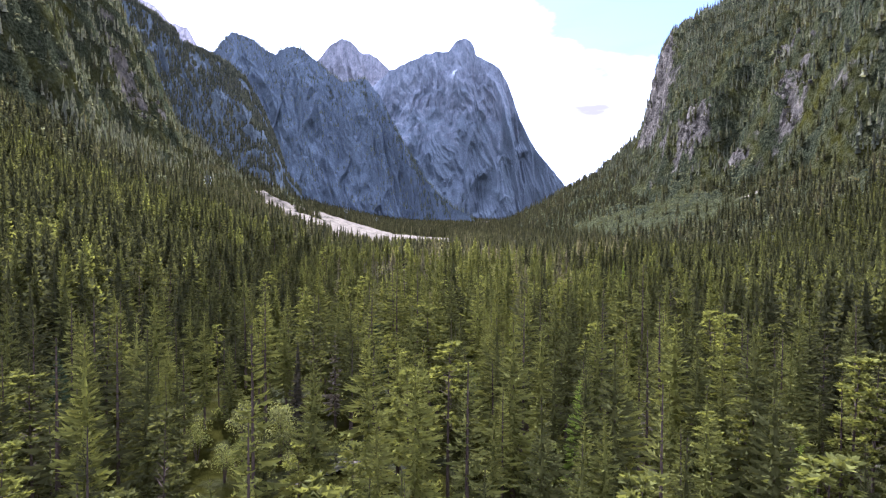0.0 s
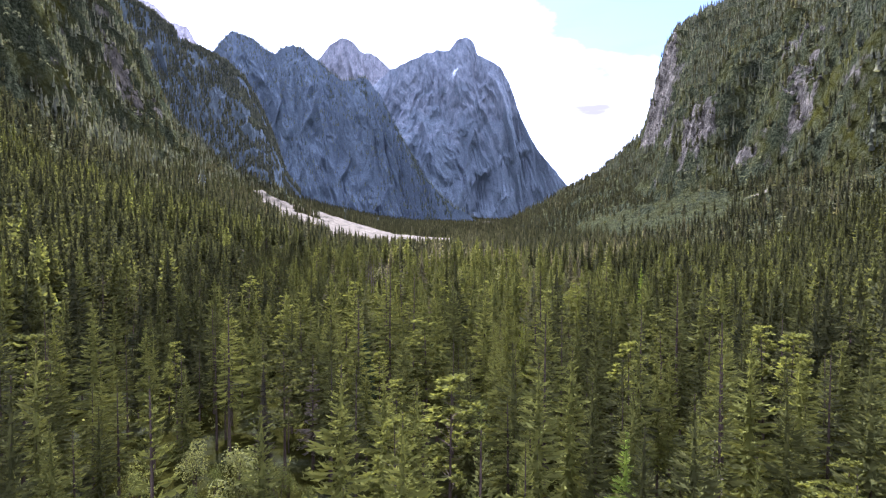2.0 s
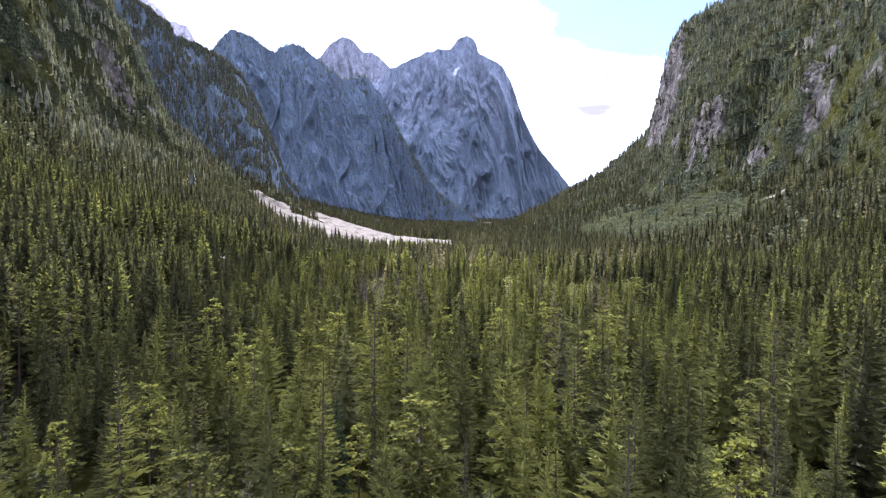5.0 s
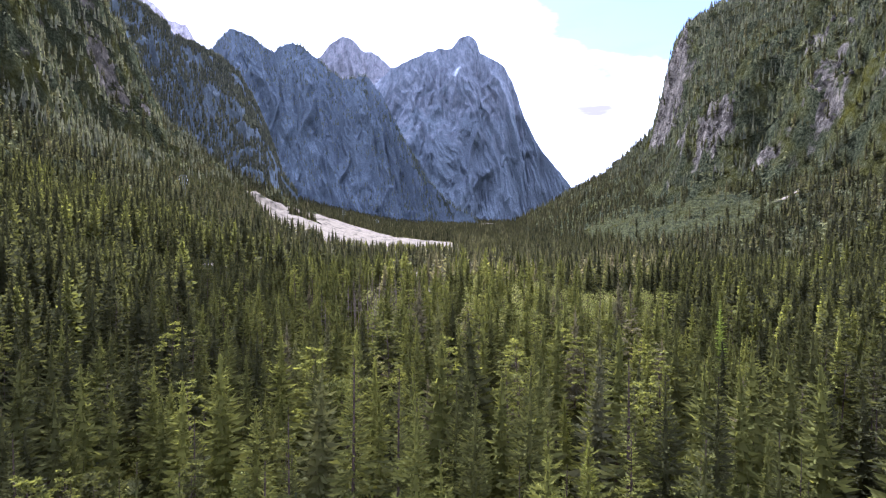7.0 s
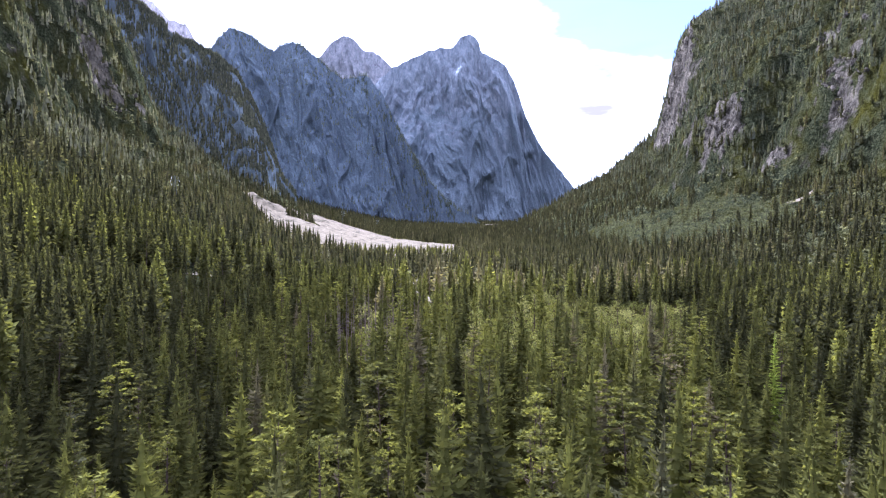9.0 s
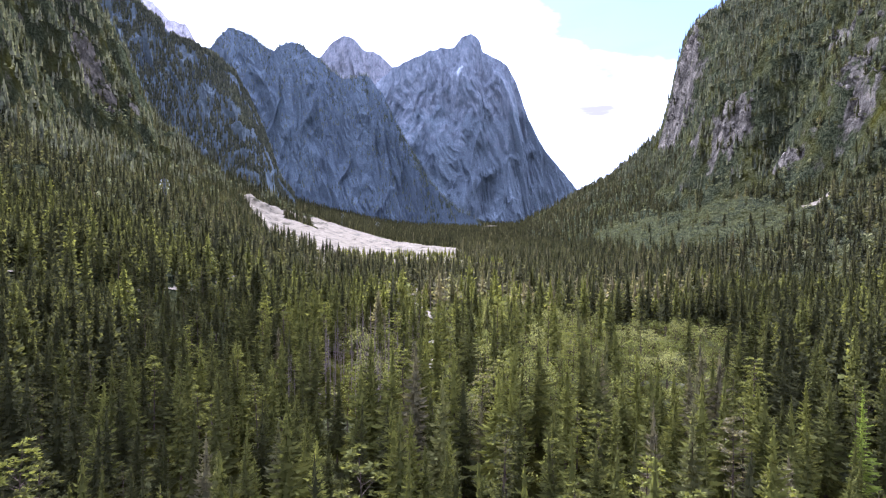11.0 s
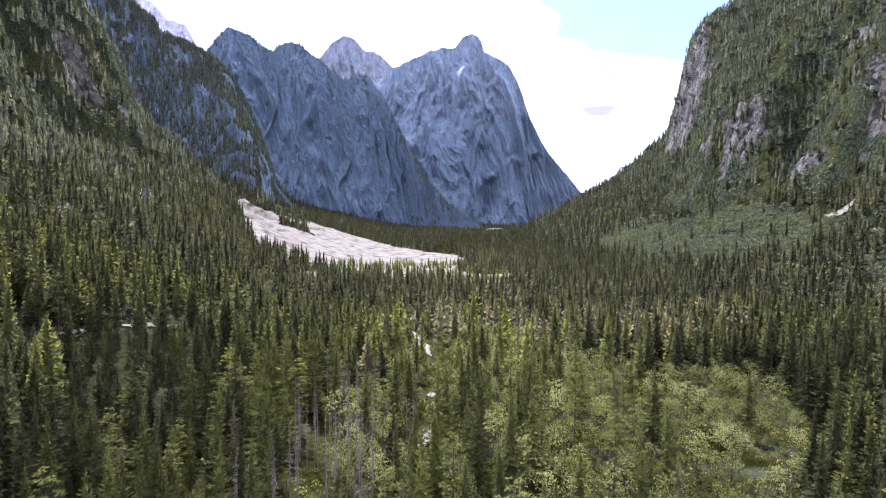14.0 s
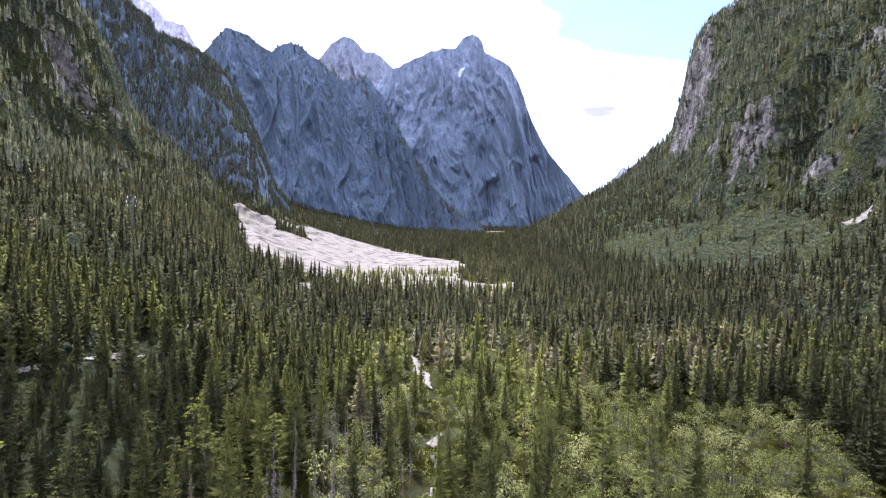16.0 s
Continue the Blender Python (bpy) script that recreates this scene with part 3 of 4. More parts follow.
                crown.add([root + out * 0.3 * l, tip + side * sg * 0.8 * w, root + out * 0.72 * l - side * sg * w - up * (0.12 + min(l, 2.4 * stout) * g.uniform(0.2, 0.42))], [(0, 1, 2)], 0)
    top = stem_at(tall)
    crown.add([top + (0, 0, 0.3), top + (0.07, 0, -0.5), top + (-0.04, 0.06, -0.5), top + (-0.04, -0.06, -0.5)], [(0, 1, 2), (0, 2, 3), (0, 3, 1)], 0)
    for _ in range(twigs):
        z = g.uniform(0.05, bare + 0.15) * tall
        a, l = g.uniform(0, 6.3), g.uniform(0.6, 1.5)
        p = np.array([0, 0, z])
        wood.add([p + (0, 0, 0.03), p - (0, 0, 0.03), p + (math.cos(a) * l, math.sin(a) * l, -0.25 * l)], [(0, 1, 2)], 1)
    return wood, crown


def far_spruce(seed, tall=18.0, tiers=5, points=3, radius=2.2, bare=0.06):
    """A conifer too far off for its branches: ragged tiers."""
    g = np.random.default_rng(seed)
    crown = Shape()
    for k in range(tiers):
        f = k / tiers
        z, up = tall * (bare + (1 - bare) * f), tall * (1 - bare) / tiers * 1.6
        r = radius * (1 - f) ** 0.8 * g.uniform(0.85, 1.15) * min(1, 0.8 + f * 2) + 0.2
        a0 = g.uniform(0, 6.3)
        for p in range(points):
            a = a0 + p * 6.283 / points + g.uniform(-0.2, 0.2)
            l, wide, drop = r * g.uniform(0.75, 1.2), 6.283 / points * 0.52 * g.uniform(0.75, 1.15), g.uniform(-0.1, 0.3) * up
            crown.add([(0, 0, min(z + up, tall)), (math.cos(a - wide) * l, math.sin(a - wide) * l, z - drop), (math.cos(a + wide) * l * 0.9, math.sin(a + wide) * l * 0.9, z - drop * 0.4)], [(0, 1, 2)], 0)
    return Shape(), crown


def pine(seed, tall=15.0, clumps=34, per=16, trunk_sides=6):
    """A Scots pine: bare reddish stem, open rounded crown of needle tufts on limbs."""
    g = np.random.default_rng(seed)
    wood, crown = Shape(), Shape()
    zs = np.linspace(0, 1, 6)
    b = g.uniform(-0.5, 0.5, 2)
    if trunk_sides:
        add_stem(wood, [(b[0] * z * z, b[1] * z * z, z * tall * 0.96 - 0.4 * (z == 0)) for z in zs], 0.17 * (1 - zs * 0.85), trunk_sides, 1)
    for k in range(clumps):
        f = g.uniform(0.33, 1.0) ** 0.8
        z = f * tall
        r = 2.1 * math.sin(math.pi * min(1, max(0.08, (1.04 - f) / 0.75))) ** 0.7 * g.uniform(0.35, 1.0)
        a = g.uniform(0, 6.3)
        root = np.array([b[0] * f * f, b[1] * f * f, z - 0.3 * r])
        c = root + (math.cos(a) * r, math.sin(a) * r, 0.45 * r)
        if trunk_sides:
            sd = np.array([-math.sin(a), math.cos(a), 0]) * 0.03
            wood.add([root + sd, root - sd, c], [(0, 1, 2)], 1)
        size = g.uniform(0.5, 0.85)
        for _ in range(per):
            d = g.normal(size=3)
            d /= np.linalg.norm(d)
            d[2] = abs(d[2]) * 0.7 - 0.1
            t = np.cross(d, g.normal(size=3))
            t *= 0.16 / (np.linalg.norm(t) + 1e-6)
            o = c + d * size * 0.25
            crown.add([o - t, o + t, c + d * size], [(0, 1, 2)], 0)
    return wood, crown


def dead_spruce(seed, tall=15.0, branches=70):
    g = np.random.default_rng(seed)
    wood = Shape()
    zs = np.linspace(0, 1, 5)
    add_stem(wood, [(0, 0, z * tall - 0.4 * (z == 0)) for z in zs], 0.15 * (1 - zs * 0.93), 5, 1)
    for _ in range(branches):
        f = g.uniform(0.2, 0.98)
        a, l = g.uniform(0, 6.3), 1.7 * (1.05 - f) ** 0.7 * g.uniform(0.4, 1.1)
        p = np.array([0, 0, f * tall])
        q = p + (math.cos(a) * l, math.sin(a) * l, -0.2 * l)
        sd = np.array([-math.sin(a), math.cos(a), 0]) * 0.035
        wood.add([p + sd, p - sd, q], [(0, 1, 2)], 1)
        wood.add([p + (0, 0, 0.04), p - (0, 0, 0.04), q * 0.6 + p * 0.4 + (sd * 9)], [(0, 1, 2)], 1)
    return wood, Shape()


def willow(seed, tall=6.0, lobes=9, leaves=60, leaf=0.3, stems=4, spread=0.42):
    """A broadleaf: several stems, an uneven crown of leaf clusters."""
    g = np.random.default_rng(seed)
    wood, crown = Shape(), Shape()
    for k in range(lobes):
        f = g.uniform(0.35, 0.88)
        a, r = g.uniform(0, 6.3), tall * spread * g.uniform(0.1, 1.0) * (1.2 - f)
        c = np.array([math.cos(a) * r, math.sin(a) * r, f * tall])
        if k < stems:
            add_stem(wood, [(0.1 * math.cos(a), 0.1 * math.sin(a), -0.2), c * (0.5, 0.5, 0.55), c], [0.09, 0.06, 0.02], 4, 1)
        size = tall * g.uniform(0.13, 0.25)
        for _ in range(leaves):
            d = g.normal(size=3)
            d[2] += 0.35
            d /= np.linalg.norm(d)
            o = c + d * size * g.uniform(0.75, 1.05) * (1, 1, 0.85)
            flat = d + g.normal(size=3) * 0.45
            t = np.cross(flat, g.normal(size=3))
            t *= leaf * g.uniform(0.6, 1.3) / (np.linalg.norm(t) + 1e-6)
            w = np.cross(flat, t)
            w *= 0.6 * leaf / (np.linalg.norm(w) + 1e-6)
            crown.add([o - t * 0.5, o + w, o + t * 0.5 - (0, 0, 0.12 * leaf)], [(0, 1, 2)], 0)
    return wood, crown


def bush(seed, tall=2.2, leaves=40, leaf=0.55):
    """A far dwarf pine or shrub: a low uneven heap of sprays."""
    g = np.random.default_rng(seed)
    crown = Shape()
    for _ in range(leaves):
        d = g.normal(size=3)
        d /= np.linalg.norm(d)
        d[2] = abs(d[2])
        o = d * (tall * 0.8, tall * 0.8, tall * 0.75) * g.uniform(0.55, 1.05)
        t = np.cross(d, g.normal(size=3))
        t *= leaf / (np.linalg.norm(t) + 1e-6)
        crown.add([o - t, o + t, o * 1.15 + (0, 0, leaf * 0.9)], [(0, 1, 2)], 0)
    return Shape(), crown


def boulder(seed, sides=7):
    """A broken angular block of rock, taller than wide."""
    g = np.random.default_rng(seed)
    shape = Shape()
    rings = [[(math.cos(6.283 * i / sides) * r * g.uniform(0.7, 1.2), math.sin(6.283 * i / sides) * r * g.uniform(0.7, 1.2), z + g.uniform(-0.25, 0.25)) for i in range(sides)] for r, z in ((1.1, -0.8), (1.0, 0.5), (0.6, 1.5))]
    v = [p for ring in rings for p in ring] + [(g.uniform(-0.2, 0.2), g.uniform(-0.2, 0.2), 1.8)]
    f = []
    for k in range(2):
        for i in range(sides):
            a, b = k * sides + i, k * sides + (i + 1) % sides
            f += [(a, b, b + sides), (a, b + sides, a + sides)]
    f += [(2 * sides + i, 2 * sides + (i + 1) % sides, 3 * sides) for i in range(sides)]
    shape.add(v, f, 0)
    return Shape(), shape


def joined(parts):
    shape = Shape()
    for p in parts:
        if p.n:
            v, f, m = p.arrays()
            shape.v.append(v), shape.f.append(f + shape.n), shape.m.append(m)
            shape.n += len(v)
    return shape.arrays()


def scatter(name, label, category, kinds, x, y, scale, tint, needles, wood_mat, lean=0.02, seed=1, sink=0.0):
    """Many plants as one mass: one of the kinds at each place, turned and scaled."""
    g = np.random.default_rng(seed)
    forms = [joined(k) for k in kinds]
    which = g.integers(0, len(forms), len(x))
    z = height(x, y) - sink
    vs, fs, ms, ts, base = [], [], [], [], 0
    for k, (v, f, m) in enumerate(forms):
        sel = np.where(which == k)[0]
        if not len(sel):
            continue
        a = g.uniform(0, 6.283, len(sel))
        ca, sa = np.cos(a), np.sin(a)
        s = scale[sel]
        wide = s * g.uniform(0.85, 1.2, len(sel))
        X = (v[None, :, 0] * ca[:, None] - v[None, :, 1] * sa[:, None]) * wide[:, None]
        Y = (v[None, :, 0] * sa[:, None] + v[None, :, 1] * ca[:, None]) * wide[:, None]
        Z = v[None, :, 2] * s[:, None]
        lx, ly = g.normal(0, lean, len(sel)), g.normal(0, lean, len(sel))
        X, Y = X + lx[:, None] * Z + x[sel, None], Y + ly[:, None] * Z + y[sel, None]
        Z = Z + z[sel, None]
        vs.append(np.stack([X, Y, Z], -1).reshape(-1, 3))
        fs.append((f[None] + (np.arange(len(sel)) * len(v))[:, None, None] + base).reshape(-1, 3))
        ms.append(np.tile(m, len(sel)))
        ts.append(np.repeat(tint[sel], len(v)))
        base += len(sel) * len(v)
    me = mesh_from(name, np.concatenate(vs), np.concatenate(fs), [needles, wood_mat], np.concatenate(ms))
    me.attributes.new("tint", "FLOAT", "POINT").data.foreach_set("value", np.concatenate(ts).astype(np.float32))
    return tagged(new(name, me), label, category, kind="stuff")


def spots(box, gap, seed, jitter=0.42):
    """Uneven places on a loose grid."""
    g = np.random.default_rng(seed)
    gx, gy = np.meshgrid(np.arange(box[0], box[1], gap), np.arange(box[2], box[3], gap), indexing="ij")
    n = gx.size
    return gx.ravel() + g.uniform(-jitter, jitter, n) * gap * 1.15, gy.ravel() + g.uniform(-jitter, jitter, n) * gap * 1.15


def steepness(x, y):
    return np.hypot(height(x + 4, y) - height(x - 4, y), height(x, y + 4) - height(x, y - 4)) / 8


def thicket(x, y):
    """Where light willows and shrubs stand instead of the conifer wood."""
    wx, wy = x + 16 * (fbm(x / 20, y / 20, 3, 72) - 0.5), y + 22 * (fbm(x / 24, y / 24, 3, 73) - 0.5)
    c = np.exp(-(((x + 25) / 11) ** 2 + ((y - 79) / 7) ** 2) ** 1.5)
    return np.where(inside(wx, wy, GLADE), 1.0, c)


def in_sight(x, y):
    """The part of the valley that lies ahead."""
    return (np.abs(x) < 0.80 * (y + 8) + 16) & (y > 24)


def tints(x, y, seed):
    g = np.random.default_rng(seed)
    t = 0.22 + 0.5 * fbm(x / 35, y / 35, 3, 81) + g.normal(0, 0.2, len(x))
    t = np.where(g.random(len(x)) < 0.015, 1.0, t)
    return np.clip(t, 0, 1)


wet = lambda x, y: (line_distance(x, y, STREAM) < np.where(y < 400, 5.0, 1.5)) | (line_distance(x, y, BROOK) < 1.2) | fan_mask(x, y) | scree_mask(x, y) | scree_mask(x + 3, y + 5)

DEADWOOD = [(-34, 226), (-10, 224), (-12, 256), (-13, 300), (-20, 325), (-36, 318)]


def open_wood(x, y):
    """Thinned wood: by the brook, in the dead stand and round the small clearing."""
    chance = vnoise(x * 3.7 + 0.5, y * 3.7 + 0.5, 77)
    by_brook = (line_distance(x, y + 14, BROOK) < 14) & (y < 400) & (chance < 0.22)
    clearing = (np.hypot(x + 105, y - 588) < 10) | ((np.abs(x + 103) < 7) & (y > 535) & (y < 590))
    lane = inside(x, y, [(-16, 48), (-11, 62), (-12, 80), (-32, 86), (-34, 78), (-24, 50)]) & (chance < 0.8)
    return by_brook | clearing | lane | (inside(x, y, DEADWOOD) & (chance < 0.75))


# trees that stand out from the rest: place, height, kind
MARKED = [(58, 189, 20.0, "larch"), (14.5, 63, 15.5, "larch"), (32, 52, 14.0, "larch"), (-20.7, 83, 15.6, "brown"), (-17, 92, 15.0, "grey"), (-58, 74, 11.0, "grey"), (23, 66, 14.0, "grey"), (-50, 76, 16.5, "dark"), (-12.6, 108, 16.0, "dark")]

# the wood on the valley floor and the lower slopes
wx, wy = spots((-330, 330, 24, 420), 5.5, 101)
keep = in_sight(wx, wy) & (np.min([np.hypot(wx - a, wy - b) for a, b, *_ in MARKED], axis=0) > 2.6) & ~wet(wx, wy) & ~open_wood(wx, wy) & (rng.random(len(wx)) > thicket(wx, wy) * np.where(wx < 38, 0.66, 0.91)) & (rng.random(len(wx)) < 0.86 + 0.1 * fbm(wx / 30, wy / 30, 2, 91))
wx, wy = wx[keep], wy[keep]
wscale = rng.uniform(0.68, 1.28, len(wx)) * (0.85 + 0.3 * fbm(wx / 40, wy / 40, 2, 92))
# shade on the west side put into the tints; also darker east and farther
wtint = np.clip(tints(wx, wy, 103) - 0.05 * sstep(110, 240, wy) - 0.45 * sstep(-15, -60, wx) * (1 - 0.9 * sstep(185, 225, wy) * (1 - sstep(300, 360, wy)) * sstep(-78, -50, wx)) - 0.36 * sstep(28, 66, wx) - 0.05 * sstep(130, 200, wy) * (1 - sstep(-60, -15, wx)) - 0.12 * sstep(130, 200, wy) * sstep(85, 120, wx), 0, 1)
for ahead in range(6, 80, 6):
    young = (line_distance(wx - 0.55 * ahead, wy + 0.83 * ahead, BROOK[:6]) < 5) & (wy < 420) & (vnoise(wx * 1.7, wy * 1.7, 78) < 0.6)
    wscale = np.where(young, np.minimum(wscale, 0.26 + 0.0110 * ahead), wscale)
brown = (wy > 362) & (wy < 480) & (wx > -20) & (wx < 120) & (rng.random(len(wx)) < 0.6)
wtint = np.where(brown, rng.uniform(0.74, 0.9, len(wx)), wtint)
near = (np.abs(wx) < 60) & (wy < 140)
order = np.argsort(np.hypot(wx, wy * 0.8 - 20))
order = [i for i in order if near[i]][:300]
single = np.zeros(len(wx), bool)
single[order] = True
middle = ~single & ((np.hypot(np.maximum(np.abs(wx) - 10, 0), np.maximum(wy - 150, 0)) < 52) | ((np.abs(wx) < 0.78 * (wy - 155)) & (wy < 322)) | ((np.abs(wx) < 78) & (wy < 262)))
edge = ~single & ~middle & (np.abs(wx) < 115) & (wy < 345)
rest = ~single & ~middle & ~edge & (wy < 370)
back = ~single & ~middle & (wy >= 370)
MID = [spruce(s, whorls=w, boughs=6, detail=3, twin=2, slim=0.3, trunk_sides=4, twigs=4, radius=r, bare=b, core=0.38, power=0.78, inner=0.55) for s, r, b, w in ((11, 3.1, 0.12, 30), (12, 2.6, 0.2, 26), (13, 3.6, 0.06, 30), (15, 2.9, 0.1, 28))] + [pine(14, clumps=44, per=14, trunk_sides=4)]
SIDE = [spruce(s, whorls=25, boughs=12, stout=0.45, detail=1, trunk_sides=3, twigs=0, radius=r, bare=b, core=0.48, power=0.78, thin=0.05, inner=0.6, slim=0.24) for s, r, b in ((16, 3.1, 0.1), (17, 2.6, 0.18), (18, 3.6, 0.05))]
LOW = [spruce(s, whorls=18, boughs=8, stout=0.62, detail=1, trunk_sides=3, twigs=0, radius=r, bare=b, core=0.5, power=0.78, thin=0.04, inner=0.6, slim=0.26) for s, r, b in ((21, 3.4, 0.08), (22, 2.9, 0.14), (23, 3.9, 0.04), (24, 3.2, 0.1))]
FAR = [spruce(s, whorls=9, boughs=6, detail=1, trunk_sides=0, twigs=0, radius=r, bare=0.04, thin=0.0, core=0.5, power=0.78, inner=0.5, slim=0.42) for s, r in ((31, 3.7), (32, 4.2), (33, 3.3))] + [spruce(34, tall=14.0, whorls=8, boughs=6, detail=1, trunk_sides=0, twigs=0, radius=3.8, bare=0.1, power=0.55, core=0.6), bush(35, tall=4.4, leaves=26, leaf=1.0)]
VFAR = [far_spruce(s, radius=r) for s, r in ((41, 2.6), (42, 3.0), (43, 2.2))]
scatter("conifer_wood", "dense olive-green spruce and pine wood on the valley floor", "conifer wood", MID, wx[middle], wy[middle], wscale[middle], wtint[middle], M_NEEDLES_STUFF, M_BARK, seed=5)
scatter("conifer_wood", "green spruce wood beside the glade and the stream", "conifer wood", SIDE, wx[edge], wy[edge], wscale[edge], wtint[edge], M_NEEDLES_STUFF, M_BARK, seed=15)
scatter("conifer_wood", "dense dark green spruce wood across the valley", "conifer wood", LOW, wx[rest], wy[rest], wscale[rest], wtint[rest], M_NEEDLES_STUFF, M_BARK, seed=6)
scatter("conifer_wood", "brownish green spruce wood beyond the glade", "conifer wood", FAR[:3], wx[back], wy[back], wscale[back], wtint[back], M_NEEDLES_STUFF, M_BARK, seed=16)

# the same wood beside and behind the start of the flight
ox, oy = spots((-260, 260, -80, 230), 6.6, 107)
keep = ~in_sight(ox, oy) & (np.abs(ox) < 75 + 0.8 * np.maximum(oy, 0)) & (rng.random(len(ox)) < 0.9)
ox, oy = ox[keep], oy[keep]
scatter("conifer_wood", "olive-green spruce wood on both sides of the open valley", "conifer wood", FAR[:3], ox, oy, rng.uniform(0.55, 1.0, len(ox)), tints(ox, oy, 109), M_NEEDLES_STUFF, M_BARK, seed=19)

# the wood further up the valley and on the mountain sides
fx, fy = spots((-560, 620, 420, 1000), 6.7, 111, 0.6)
st = steepness(fx, fy)
keep = ~wet(fx, fy) & ~open_wood(fx, fy) & in_sight(fx, fy) & (~apron(fx, fy) | (rng.random(len(fx)) < 0.07)) & (rng.random(len(fx)) < np.where(st < 0.42, 0.95, np.where(st < 1.9, 0.6, 0.15)) * (0.5 + fbm(fx / 40, fy / 40, 3, 93)))
keep &= np.all([~scree_mask(fx + 0.57 * k, fy + 0.82 * k) for k in (8, 16, 24, 32, 40)], axis=0) | (rng.random(len(fx)) < 0.12)
fx, fy = fx[keep], fy[keep]
scatter("forest", "dense dark spruce forest covering the valley and lower slopes", "forest", FAR, fx, fy, 0.48 + 0.6 * rng.random(len(fx)) ** 1.3 + 0.2 * fbm(fx / 25, fy / 25, 2, 96), np.clip(tints(fx, fy, 113) - 0.12 - 0.16 * (np.abs(fx) > 90), 0, 1), M_HAZED_SLOPE, M_BARK, seed=7)
gx, gy = spots((-620, 620, 990, 2300), 8.6, 121)
st = steepness(gx, gy)
keep = ~wet(gx, gy) & ~apron(gx, gy) & ~((np.abs(gx - 0.07 * gy) < 30) & (gy > 1850) & (gy < 2100)) & ((gy < 1720) | (np.abs(gx + 220) < 460)) & (rng.random(len(gx)) < np.where(st < 1.6, 0.8, 0.12) * (0.4 + fbm(gx / 60, gy / 60, 3, 94)))
gx, gy = gx[keep], gy[keep]
scatter("forest", "far dark forest closing the valley below the peaks", "forest", VFAR, gx, gy, rng.uniform(0.6, 1.1, len(gx)), np.clip(tints(gx, gy, 123) - 0.1, 0, 1), M_HAZED_SLOPE, M_BARK, seed=8)

# trees on the steep mountain sides
sx, sy = spots((-660, 780, 470, 1650), 5.4, 127)
st, sz = steepness(sx, sy), height(sx, sy)
keep = (st > 0.55) & (sz > 105) & in_sight(sx, sy) & ~scree_mask(sx, sy) & (np.abs(sx) > 300) & (rng.random(len(sx)) < np.where(st > 3.2, 0.4, 0.85) * (1 - 0.93 * crag(sx, sy)) * sstep(0.40, 0.58, fbm(sx / 40, sy / 55, 4, 97) + 0.0006 * (sz - 200)))
keep &= np.all([~scree_mask(sx + 0.57 * k, sy + 0.82 * k) for k in (8, 16, 24, 32, 40)], axis=0) | (rng.random(len(sx)) < 0.12)
sx, sy = sx[keep], sy[keep]
# haze sits in the needle colour here, paler on the west side
scatter("mountain_wood", "spruces and larches clinging to the steep mountain sides", "mountain wood", VFAR, sx, sy, 0.4 + 0.85 * rng.random(len(sx)) ** 1.4, np.clip(tints(sx, sy, 128) + 0.25 * (sx < 0), 0, 1), M_HAZED_TREES, M_BARK, seed=28, sink=0.6)


def dress(name, label, face, count, size, seed, lowest, crest_share, needles):
    """Trees on the ledges of a far mountain face and along its crest."""
    g = np.random.default_rng(seed)
    nu, nv, _ = face.shape
    i, j = g.integers(1, nu - 1, count * 3), (g.random(count * 3) ** 1.3 * (nv - 3)).astype(int) + 1
    on_top = g.random(count * 3) < crest_share
    j[on_top] = 0
    du, dv = face[np.minimum(i + 1, nu - 1), j] - face[i - 1, j], face[i, np.minimum(j + 1, nv - 1)] - face[i, np.maximum(j - 1, 0)]
    n = np.cross(du, dv)
    up = np.abs(n[:, 2]) / (np.linalg.norm(n, axis=1) + 1e-9)
    p = face[i, j]
    ok = np.where(on_top, True, up > 0.25) & (p[:, 2] > lowest) & (fbm(i / 22, j / 12, 3, seed) > 0.33)
    p = p[ok][:count]
    v, f, _ = joined(VFAR[0])
    sc = g.uniform(0.6, 1.1, len(p)) * size / 18.0
    vv = v[None] * sc[:, None, None] + (p - (0, 0, 1.0))[:, None]
    ff = f[None] + (np.arange(len(p)) * len(v))[:, None, None]
    me = mesh_from(name, vv.reshape(-1, 3), ff.reshape(-1, 3), [needles])
    me.attributes.new("tint", "FLOAT", "POINT").data.foreach_set("value", np.repeat(g.uniform(0.1, 0.8, len(p)), len(v)).astype(np.float32))
    return tagged(new(name, me), label, "mountain wood", kind="stuff")


dress("spur_wood", "spruces on the ledges of the dark spur", SPUR, 8000, 17.0, 301, 60, 0.06, M_HAZED_TREES)
dress("ridge_wood", "spruces along the crest and ledges of the blue ridge", RIDGE, 3200, 17.0, 302, 60, 0.05, M_HAZED_RIDGE_TREES)

# young conifers standing in the gravel
ix, iy = spots((-110, 60, 560, 830), 6.0, 129)
keep = fan_mask(ix, iy) & (rng.random(len(ix)) < 0.9 * sstep(0.41, 0.53, fbm(ix / 30, iy / 30, 3, 98)))
ix, iy = ix[keep], iy[keep]
scatter("fan_trees", "young spruces and shrubs growing in the pale gravel", "young trees", FAR, ix, iy, rng.uniform(0.25, 0.75, len(ix)), tints(ix, iy, 130), M_NEEDLES_STUFF, M_BARK, seed=29)
jx, jy = spots((-270, -60, 700, 1120), 5.0, 132)
keep = (inside(jx, jy, ISLAND) | (rng.random(len(jx)) < 0.06)) & (rng.random(len(jx)) < 0.75)
jx, jy = jx[keep], jy[keep]
